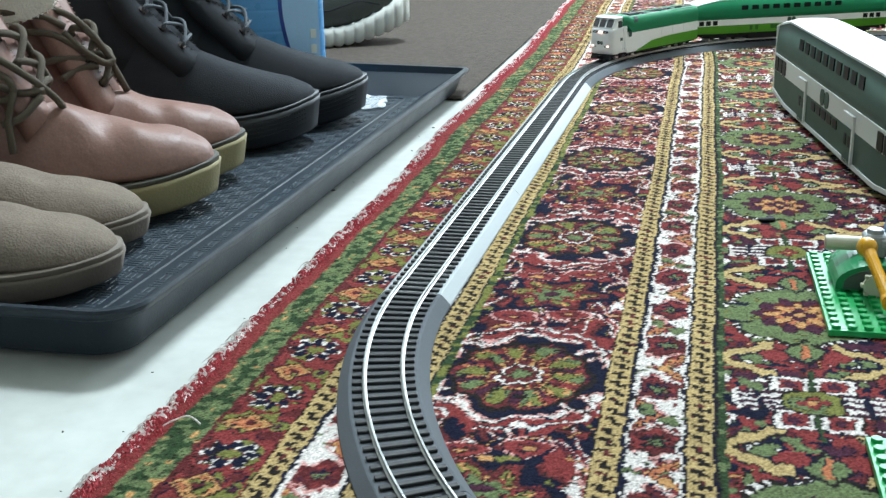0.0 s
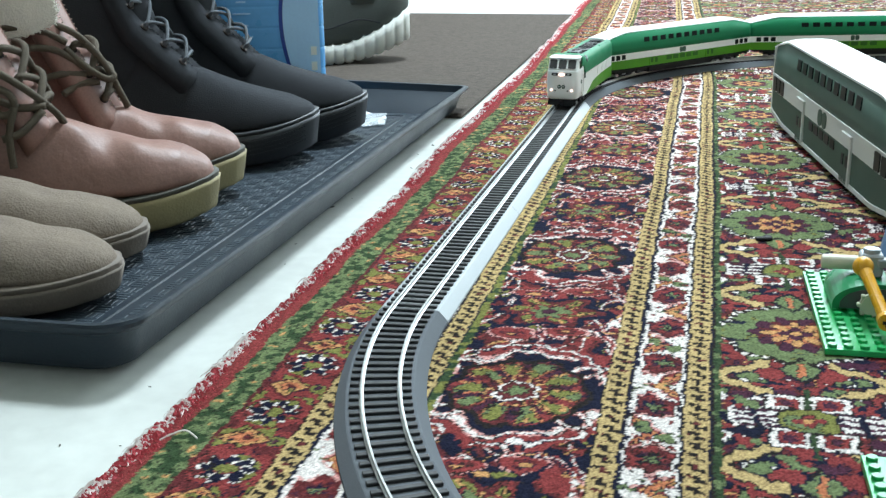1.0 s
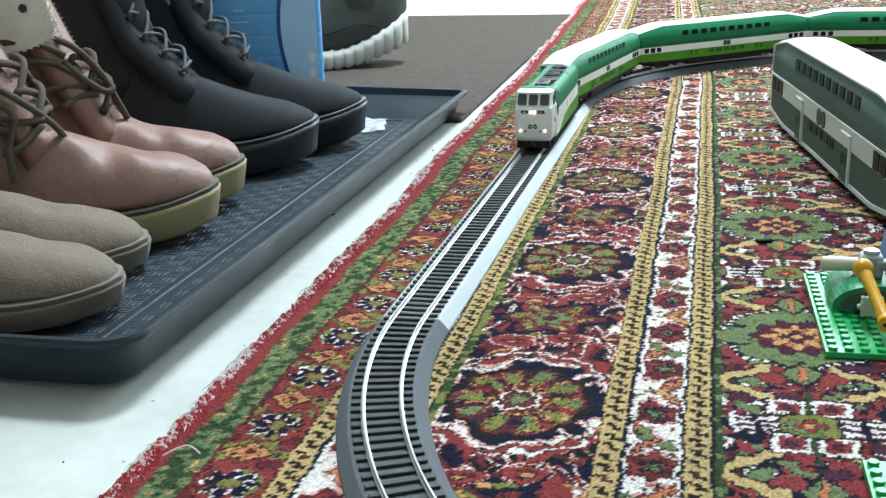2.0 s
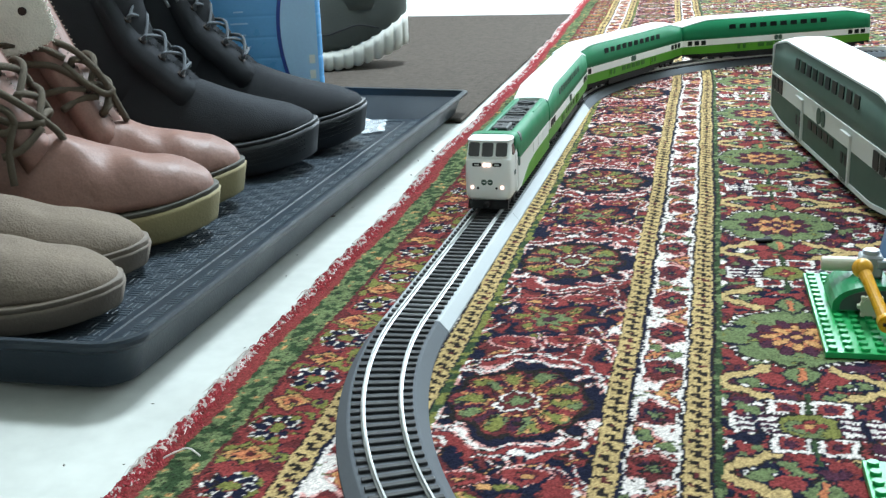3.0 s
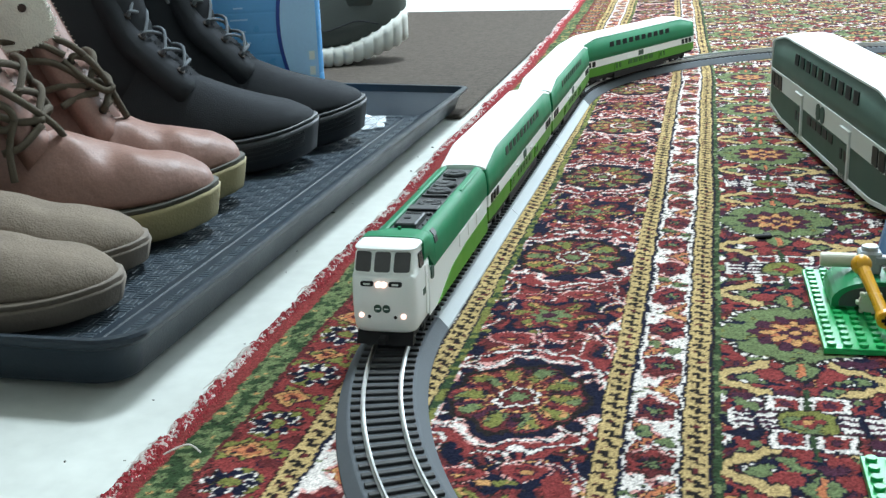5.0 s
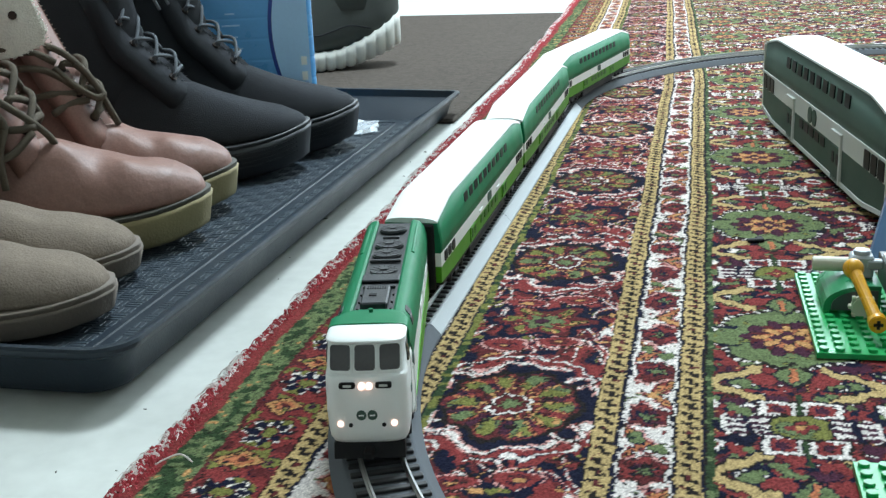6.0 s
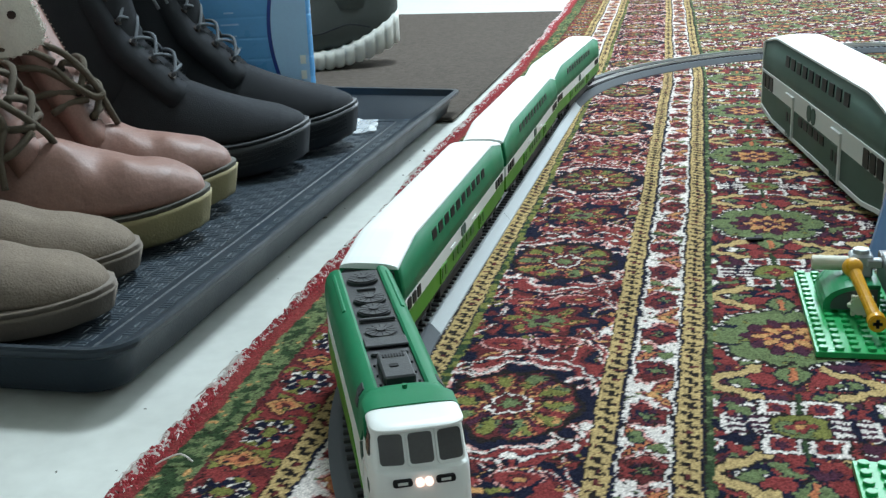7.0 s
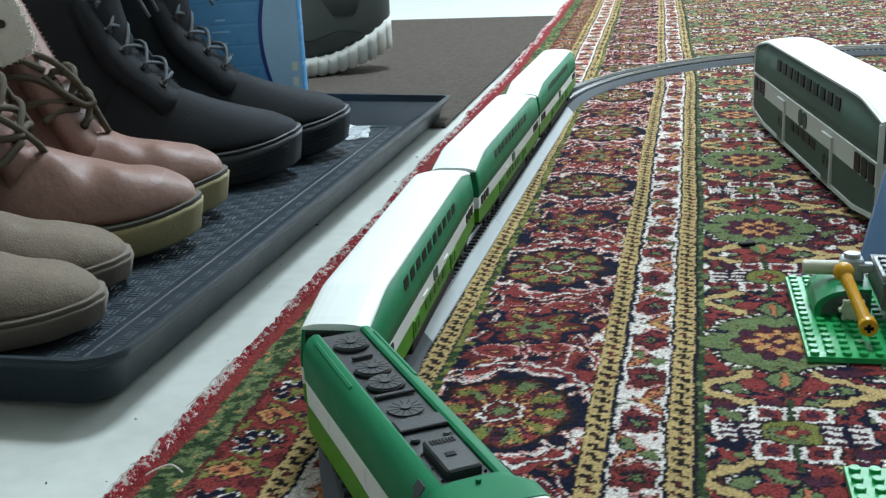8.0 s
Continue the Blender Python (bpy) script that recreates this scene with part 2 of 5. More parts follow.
        put(m & (e > 1.1) & (leaf > 1.9) & (n2 > 0.78), RED)
        put(m & (e > 1.1) & (leaf > 1.9) & (n2 < 0.12), GREEN)
        put(m & (np.abs(k) > 0.38) & (n2 > 0.10), WHT)
        put(m & ((x - x0 < 0.0010) | (x1 - x < 0.0010)), NAVY)

    guard(-0.169, -0.156)
    blossoms(-0.156, -0.130)
    guard(-0.130, -0.1175)
    put(band(-0.1175, -0.1130), DGREEN)
    put(band(-0.1175, -0.1130) & (n2 > 0.45), OLIVE)
    # main border: large medallions on navy
    b = band(-0.113, -0.037)
    put(b, NAVY)
    put(b & (n1 > 0.56), DRED)
    put(b & (n1 > 0.72), RED)
    put(b & (n1 < 0.17), OLIVE)
    put(b & (n2 < 0.05), PINK)
    xc = x + 0.0775 + 0.003 * (n3 - 0.5)
    # winding tendrils between the medallions
    for k1, k2, ph, w in ((57.0, 120, 0.0, 0.10), (86.0, 150, 1.0, 0.08)):
        s = np.abs(np.sin(y * k1 + 1.6 * np.sin(xc * k2 + ph) + 2.4 * (n3 - 0.5)) - xc * (16 if ph == 0 else -22))
        put(b & (s < w * 3.0) & (n2 > 0.30), RED)
        put(b & (s < w * 1.7), PINK)
        put(b & (s < w), WHT)
    put(b & (n2 > 0.86), TAN)
    # medallion: a lobed round of olive petals, russet between them, a small white-rimmed heart
    q = cell(0.221, 0.493)
    r = np.hypot(xc / 0.0335, q / 0.0385)
    a = np.arctan2(q / 0.0385, xc / 0.0335)
    sn = np.sin(a)
    put(b & (r < 1.34), NAVY)
    arc = (np.abs(sn) > 0.30) & (noise2(x, y, 150, 51) > 0.20)
    rr = r + 0.05 * np.cos(9 * a) + 0.24 * (n1 - 0.5)
    put(b & (np.abs(rr - 1.46) < 0.14) & arc & (n2 > 0.22), RED)
    put(b & (np.abs(rr - 1.27) < 0.12) & arc, RED)
    put(b & (np.abs(rr - 1.24) < 0.085) & arc, PINK)
    put(b & (np.abs(rr - 1.24) < 0.038) & arc, WHT)
    put(b & (np.abs(rr - 1.50) < 0.030) & (np.abs(sn) > 0.55) & (n1 > 0.30), WHT)
    for sx in (-1, 1):
        hook = np.hypot(xc - sx * 0.0305, np.abs(q) - 0.0285) / 0.0078
        put(b & (hook < 1.15), DRED)
        put(b & (np.abs(hook - 0.86) < 0.24), PINK)
        put(b & (np.abs(hook - 0.86) < 0.13), WHT)
        put(b & (hook < 0.50), NAVY)
    lob = 0.95 + 0.05 * np.cos(10 * a)
    body = b & (r < lob)
    put(b & (r < lob * 1.09), DARK)
    put(body, DRED)
    put(body & (n2 > 0.52), RED)
    petal = (np.cos(10 * a) + 0.6 * (n1 - 0.5) > 0.02 - 0.5 * (0.72 - np.abs(r - 0.72)) * 0.5) & (r > 0.48) & (r < lob * 0.93)
    put(body & petal, OLIVE)
    put(body & petal & (n1 > 0.50), GREEN)
    put(body & petal & (n2 > 0.84), TAN)
    rim_ = np.abs(np.cos(10 * a) + 0.35) < 0.22
    put(body & rim_ & (r > 0.44) & (n2 > 0.36), ORG)
    put(body & rim_ & (r > 0.44) & (n2 > 0.66), TAN)
    put(body & (np.cos(10 * a) < -0.80) & (r > 0.40) & (n1 > 0.35), PUR)
    put(body & (n2 < 0.16) & (r > 0.36), DARK)
    put(body & (r < 0.48) & (np.cos(20 * a) > 0.1) & (n2 > 0.3), TAN)
    put(body & (r < 0.42) & (np.cos(10 * a + 3.1) > 0.3), DRED)
    heart = r + 0.03 * np.cos(8 * a)
    put(b & (heart < 0.32), WHT)
    put(b & (heart < 0.25), DRED)
    put(b & (heart < 0.14), GREEN)
    # palmette between medallions
    q = cell(0.221, 0.493 + 0.1105)
    r = np.hypot(xc / 0.030, q / 0.026)
    a = np.arctan2(q / 0.026, xc / 0.030)
    lob = 0.85 + 0.20 * np.cos(6 * a) + 0.16 * (n1 - 0.5)
    put(b & (r < lob * 1.18), NAVY)
    put(b & (r < lob), DRED)
    put(b & (r < lob) & (n2 > 0.62), RED)
    put(b & (r < lob * 0.80) & (np.cos(6 * a + 1) > 0), OLIVE)
    put(b & (r < lob * 0.80) & (np.cos(12 * a + 1) > 0.82), TAN)
    put(b & (r < lob * 0.50), RED)
    put(b & (r < lob * 0.40), GREEN)
    put(b & (r < 0.15), PUR)
    for sy in (-1, 1):
        for sx in (-1, 1):
            q = cell(0.221, 0.493 + 0.1105 + sy * 0.034)
            r = np.hypot((xc - 0.014 * sx) / 0.0125, (q - 0.003 * sx) / 0.0080) + 0.35 * (n1 - 0.5)
            put(b & (r < 1.0) & (n2 > 0.2), PINK)
            put(b & (r < 0.86), RED)
            put(b & (r < 0.5) & (n2 > 0.4), DRED)
            put(b & (r < 0.25), TAN)
    guard(-0.037, -0.0245)
    blossoms(-0.0245, 0.0010)
    guard(0.0010, 0.0135)
    put(band(0.0135, 0.0180), DGREEN)
    put(band(0.0135, 0.0180) & (n2 > 0.62), GREEN)
    put(band(0.0135, 0.0180) & (np.abs(x - 0.0140) < 0.0007), DARK)
    # field: green medallions and white crosses on red, with yellow branches
    f = x >= 0.0180
    put(f, RED)
    put(f & (n1 > 0.54), DRED)
    put(f & (n1 > 0.70), PUR)
    put(f & (n1 < 0.17), NAVY)
    put(f & (n2 > 0.93), WHT)
    put(f & (n2 < 0.07), TAN)
    put(f & (noise2(x, y, 150, 31) > 0.80), GREEN)
    put(f & (noise2(x, y, 150, 32) > 0.78), NAVY)
    wide = 0.098
    xc = (x - 0.057 + wide / 2) % wide - wide / 2
    xi = np.floor((x - 0.057 + wide / 2) / wide).astype(int)
    ax = np.abs(xc)
    ym = np.where(xi % 2 == 0, 0.593, 0.593 + 0.109)
    q = (y - ym + 0.109) % 0.218 - 0.109
    aq = np.abs(q)
    # yellow forks from the sides towards the middle
    wig = 0.0016 * np.sin(xc * 520)
    limb = np.abs(np.abs(aq - 0.0625) - 0.66 * (0.044 - ax) - wig)
    on = f & (ax > 0.014) & (ax < 0.045)
    stem = f & (ax >= 0.038) & (np.abs(aq - 0.0625) < 0.0050)
    put(on & (limb < 0.0056) | f & (ax >= 0.037) & (np.abs(aq - 0.0625) < 0.0062), DARK)
    put(on & (limb < 0.0044), YEL)
    put(stem, YEL)
    # small sprigs of leaves in the red
    for lx, lq in ((0.024, 0.0625), (0.044, 0.083), (0.046, 0.045)):
        d = np.hypot((ax - lx) / 0.0085, (aq - lq) / 0.0060) + 0.5 * (n1 - 0.5)
        put(f & (d < 1.1), NAVY)
        put(f & (d < 0.9) & (n2 > 0.42), GREEN)
        put(f & (d < 0.9) & (n2 < 0.30), WHT)
    # green medallion with a dark rosette
    r = np.hypot(xc / 0.0400, q / 0.0425)
    a = np.arctan2(q / 0.0425, xc / 0.0400)
    lob = 0.90 + 0.10 * np.abs(np.cos(4 * a)) + 0.05 * (n2 - 0.5)
    edge = np.sin(46 * a) > -0.1
    put(f & (r < lob * 1.07), DARK)
    put(f & (r < lob * 1.07) & edge & (n2 > 0.32), WHT)
    put(f & (r < lob * 0.98), GREEN)
    put(f & (r < lob * 0.98) & (n2 > 0.86), OLIVE)
    for lq in (0.30, -0.30):
        put(f & (np.abs(q / 0.0425 - lq) < 0.035) & (np.abs(ax / 0.04 - 0.80) < 0.14) & (n2 > 0.3), NAVY)
    rose = 0.58 + 0.07 * np.cos(10 * a)
    put(f & (r < rose), PUR)
    put(f & (r < rose) & (np.cos(10 * a) < -0.35), DRED)
    put(f & (r < 0.36 + 0.10 * np.cos(8 * a)), TAN)
    put(f & (r < 0.33) & (np.cos(8 * a) < -0.4), ORG)
    put(f & (r < 0.20 + 0.05 * np.cos(4 * a)), PUR)
    put(f & (r < 0.09), TAN)
    # tulips above and below it
    dd = ax / 0.0085 + np.abs(aq - 0.0500) / 0.0120
    put(f & (dd < 1.35), DARK)
    put(f & (dd < 1.12), GREEN)
    put(f & (ax < 0.0018) & (np.abs(aq - 0.0505) < 0.0085), ORG)
    put(f & (np.hypot(ax - 0.0140, aq - 0.0560) < 0.0068), RED)
    # white cross: two loops above and below, barred arms, a green heart
    q = (y - ym) % 0.218 - 0.109
    aq = np.abs(q)
    arm = f & (ax < 0.035) & (ax > 0.013) & (aq < 0.0105 + 0.0015 * np.sin(xc * 900))
    put(arm, WHT)
    put(arm & (np.abs((aq % 0.0056) - 0.0028) < 0.0013) & (ax < 0.0325), PUR)
    put(arm & (np.abs(ax - 0.0235) < 0.0014) & (n2 > 0.3), NAVY)
    for lx in (0.0098,):
        loop = np.maximum(np.abs(ax - lx) / 0.0085, np.abs(aq - 0.0185) / 0.0085)
        put(f & (loop < 1.12), DARK)
        put(f & (loop < 1.0), WHT)
        put(f & (loop < 0.64), RED)
        put(f & (loop < 0.30), PUR)
    put(f & (ax < 0.0016) & (aq > 0.013) & (aq < 0.036), DGREEN)
    r = np.maximum(np.hypot(ax, aq) / 0.0148, np.maximum(ax, aq) / 0.0136)
    put(f & (r < 1.0), DARK)
    put(f & (r < 0.92), OLIVE)
    put(f & (r < 0.92) & (n1 > 0.5), GREEN)
    a = np.arctan2(q, xc)
    put(f & (np.hypot(ax, aq) < 0.0060 + 0.0016 * np.cos(4 * a)), RED)
    put(f & (np.hypot(ax, aq) < 0.0020), TAN)
    dd = np.hypot((ax - 0.043) / 0.0060, (aq - 0.021) / 0.0055) + 0.3 * (n1 - 0.5)
    put(f & (dd < 1.2), WHT)
    put(f & (dd < 0.75), RED)
    return c


def rug_bend(y):
    """How far the stripes drift sideways: the rug lies a little askew towards its far end."""
    far = np.maximum(0, y - 1.35)
    return -0.030 * far * far / (far + 0.25) + 0.0006 * np.sin(y * 9.0) + 0.0004 * np.sin(y * 23.0)


def make_rug():
    m = bpy.data.materials.new("rug_pile")
    m.use_nodes = True
    nt = m.node_tree
    b = nt.nodes["Principled BSDF"]
    at = nt.nodes.new("ShaderNodeAttribute")
    at.attribute_name = "dye"
    tc = nt.nodes.new("ShaderNodeTexCoord")
    n = nt.nodes.new("ShaderNodeTexNoise")
    n.inputs["Scale"].default_value, n.inputs["Detail"].default_value = 900, 3
    nt.links.new(tc.outputs["Object"], n.inputs["Vector"])
    mp = nt.nodes.new("ShaderNodeMapRange")
    mp.inputs[1].default_value, mp.inputs[2].default_value = 0.25, 0.75
    mp.inputs[3].default_value, mp.inputs[4].default_value = 0.62, 1.3
    nt.links.new(n.outputs[0], mp.inputs[0])
    mx = nt.nodes.new("ShaderNodeMix")
    mx.data_type, mx.blend_type = "RGBA", "MULTIPLY"
    mx.inputs[0].default_value = 1
    nt.links.new(at.outputs["Color"], mx.inputs[6])
    nt.links.new(mp.outputs[0], mx.inputs[7])
    nt.links.new(mx.outputs[2], b.inputs["Base Color"])
    b.inputs["Roughness"].default_value = 0.9
    b.inputs["Specular IOR Level"].default_value = 0.03
    bp = nt.nodes.new("ShaderNodeBump")
    bp.inputs["Strength"].default_value, bp.inputs["Distance"].default_value = 0.4, 0.0012
    nt.links.new(n.outputs[0], bp.inputs["Height"])
    nt.links.new(bp.outputs[0], b.inputs["Normal"])
    xs = np.concatenate([np.arange(-0.2345, 0.15, 0.0010), np.arange(0.15, 0.95, 0.0026)])
    ys = np.concatenate([np.arange(0.25, 0.75, 0.0011), np.arange(0.75, 1.0, 0.0016), np.arange(1.0, 1.5, 0.0020), np.arange(1.5, 3.3, 0.0045)])
    gx, gy = np.meshgrid(xs, ys)
    nx, ny = len(xs), len(ys)
    z = 0.0006 * (np.random.random(gx.shape) - 0.5) + 0.0012 * (noise2(gx, gy, 14, 8) - 0.5)
    z -= 0.004 * np.exp(-(gx + 0.2345) / 0.004)
    wave = 0.0016 * np.sin(gy * 17) + 0.0012 * np.sin(gy * 41 + 1) + 0.0011 * (noise2(gy, gy * 0, 300, 5) - 0.5) - 0.008 * np.clip((gy - 0.65) / 0.5, 0, 1)
    edge = np.exp(-(gx + 0.2345) / 0.05)
    px_ = gx + rug_bend(gy) + wave * edge
    v = np.stack([px_, gy, z], -1).reshape(-1, 3)
    idx = np.arange(nx * ny).reshape(ny, nx)
    quads = np.stack([idx[:-1, :-1], idx[:-1, 1:], idx[1:, 1:], idx[1:, :-1]], -1).reshape(-1, 4)
    me = bpy.data.meshes.new("rug")
    me.vertices.add(len(v))
    me.vertices.foreach_set("co", v.ravel())
    me.loops.add(quads.size)
    me.loops.foreach_set("vertex_index", quads.ravel().astype(np.int32))
    me.polygons.add(len(quads))
    me.polygons.foreach_set("loop_start", np.arange(0, quads.size, 4, dtype=np.int32))
    me.update(calc_edges=True)
    cx, cy = gx, gy
    jit = 0.0007
    code = rug_dyes(cx + jit * (np.random.random(cx.shape) - 0.5), cy + jit * (np.random.random(cx.shape) - 0.5))
    rim = (code != np.roll(code, 1, 0)) | (code != np.roll(code, 1, 1))
    drawn = (cx > -0.112) & (cx < -0.038) | (cx > 0.020) | (cx > -0.202) & (cx < -0.170) | (cx > -0.026) & (cx < 0.0)
    ink = rim & drawn & (np.random.random(cx.shape) < np.where(cy < 1.0, 0.44, 0.26))
    code[ink] = np.where(noise2(cx, cy, 70, 41)[ink] > 0.45, DARK, NAVY)
    dye = DYES[code] * 1.06
    dye = dye * (0.68 + 0.64 * np.random.random(cx.shape))[..., None] * (0.9 + 0.2 * noise2(cx, cy, 25, 4))[..., None]
    col = np.ones((len(v), 4), np.float32)
    col[:, :3] = dye.reshape(-1, 3)
    at_ = me.attributes.new("dye", "FLOAT_COLOR", "POINT")
    at_.data.foreach_set("color", col.ravel())
    me.materials.append(m)
    ob = new("rug", me)
    tagged(ob, "red, navy and green patterned Persian rug with striped borders", "rug", kind="structure")
    return ob


rug = make_rug()
# the rug's body under the pile
M_BACK = mat("rug_backing", (0.26, 0.030, 0.032), 0.95, 0, 0.3, 200, 0.8, 900)
bm = bmesh.new()
box(bm, (0.36, 1.75, -0.0056), (1.18, 3.1, 0.0047))
part("backing", bm, M_BACK, rug)

# ---------------------------------------------------------------- track
A = Vector((-0.153, 0.5746))
TURN = -0.0137
STRAIGHT, R_NEAR, R_FAR = 0.6886, 0.396, 0.440
AHEAD = Vector((-math.sin(TURN), math.cos(TURN)))
RIGHT = Vector((AHEAD.y, -AHEAD.x))
RAIL_TOP = 0.0112


def on_track(s):
    """Centre line and heading at s metres beyond the near end of the straight; negative on the near curve."""
    if s < 0:
        a = -s / R_NEAR
        p = A + RIGHT * R_NEAR * (1 - math.cos(a)) - AHEAD * R_NEAR * math.sin(a)
        return p, AHEAD * math.cos(a) - RIGHT * math.sin(a)
    if s <= STRAIGHT:
        return A + AHEAD * s, AHEAD
    a = (s - STRAIGHT) / R_FAR
    p = A + AHEAD * STRAIGHT + RIGHT * R_FAR * (1 - math.cos(a)) + AHEAD * R_FAR * math.sin(a)
    return p, AHEAD * math.cos(a) + RIGHT * math.sin(a)


def beside(s, u, z):
    p, h = on_track(s)
    return Vector((p.x + h.y * u, p.y - h.x * u, z))


TIE_MESH = []


def track_section(s0, s1, bed, label, n=29):
    t = thing("track_section", label, "toy track", "toy railway track")
    steps = 2 if s0 >= 0 and s1 <= STRAIGHT + 1e-6 else 20
    ss = [s0 + 0.0003 + (s1 - s0 - 0.0006) * i / steps for i in range(steps + 1)]
    bm = bmesh.new()
    prof = [(-0.0218, 0.0002), (-0.0216, 0.0012), (-0.0165, 0.0068), (-0.0158, 0.0071), (0.0158, 0.0071), (0.0165, 0.0068), (0.0216, 0.0012), (0.0218, 0.0002)]
    loft(bm, [[beside(s, u, z) for u, z in prof] for s in ss])
    part("roadbed", bm, bed, t)
    for side in (-1, 1):
        bm = bmesh.new()
        w = 0.00885 * side
        prof = [(-0.0011, 0.0086), (-0.0011, 0.0089), (-0.0004, 0.0092), (-0.0004, 0.0104), (-0.0005, 0.0106), (-0.0005, 0.0111), (-0.0004, RAIL_TOP), (0.0004, RAIL_TOP),
                (0.0005, 0.0111), (0.0005, 0.0106), (0.0004, 0.0104), (0.0004, 0.0092), (0.0011, 0.0089), (0.0011, 0.0086)]
        loft(bm, [[beside(s, w + u, z) for u, z in prof] for s in ss])
        part("rail", bm, M_RAIL, t)
    for i in range(n):
        s = s0 + (s1 - s0) * (i + 0.5) / n
        if not TIE_MESH:
            bm = bmesh.new()
            box(bm, (0, 0, 0.00785), (0.0292, 0.0030, 0.0016), 0.0003)
            o = part("tie", bm, M_TIE, t)
            TIE_MESH.append(o.data)
        else:
            o = new("tie", TIE_MESH[0])
            o.parent = t
        p, h = on_track(s)
        o.matrix_basis = pose(p.x, p.y, 0, 0, 0, math.degrees(math.atan2(-h.x, h.y)))
    return t


third = STRAIGHT / 3
for i in range(3):
    track_section(i * third, (i + 1) * third, M_BED_L, "straight light grey roadbed track with black ties and rails")
for i in range(2):
    track_section(-(i + 1) * 0.2257, -i * 0.2257, M_BED_D, "curved dark grey roadbed track with black ties and rails")
for i in range(4):
    track_section(STRAIGHT + i * 0.2304, STRAIGHT + (i + 1) * 0.2304, M_BED_D, "curved dark grey roadbed track with black ties and rails")

# ---------------------------------------------------------------- train


def panel(bm, o, u, v, w, h, r=0.0, thick=0.0004):
    """A rounded flat panel centred at o, w along u and h along v, standing out by thick."""
    o, u, v = Vector(o), Vector(u).normalized(), Vector(v).normalized()
    n = u.cross(v)
    r = min(r, w / 2 - 1e-5, h / 2 - 1e-5)
    pts = []
    for sx, sy, a0 in ((1, 1, 0), (-1, 1, 90), (-1, -1, 180), (1, -1, 270)):
        for k in range(4 if r else 1):
            a = radians(a0 + 30 * k)
            pts.append((sx * (w / 2 - r) + r * math.cos(a), sy * (h / 2 - r) + r * math.sin(a)))
    loft(bm, [[o + u * a + v * b - n * thick for a, b in pts], [o + u * a + v * b + n * thick for a, b in pts]])


def one_panel(name, m, t, *a, label="", **k):
    bm = bmesh.new()
    panel(bm, *a, **k)
    return part(name, bm, m, t, label)


def bogie(t, y, r=0.0052, axles=(-0.0155, 0.0155), w=0.0150):
    """A truck: side frames with axle boxes, and wheels on their axles."""
    bm = bmesh.new()
    for sx in (-1, 1):
        box(bm, (sx * w, y, 0.0062), (0.0022, axles[-1] - axles[0] + 0.010, 0.0030), 0.0006)
        for a in axles:
            box(bm, (sx * w, y + a, 0.0050), (0.0030, 0.0052, 0.0054), 0.0007)
        box(bm, (sx * (w + 0.0005), y, 0.0040), (0.0022, 0.0100, 0.0030), 0.0005)
    box(bm, (0, y, 0.0066), (2 * w, 0.0090, 0.0030), 0.0005)
    b = part("truck", bm, M_UNDER, t)
    for a in axles:
        bm = bmesh.new()
        cyl(bm, (0, y + a, r), 0.0011, 0.019, "x", 10)
        for sx in (-1, 1):
            cyl(bm, (sx * 0.0089, y + a, r), r, 0.0026, "x", 20, bevel=0.0004)
            cyl(bm, (sx * 0.0076, y + a, r), r + 0.0007, 0.0006, "x", 20)
        part("wheel", bm, M_RAIL, b)
    return b


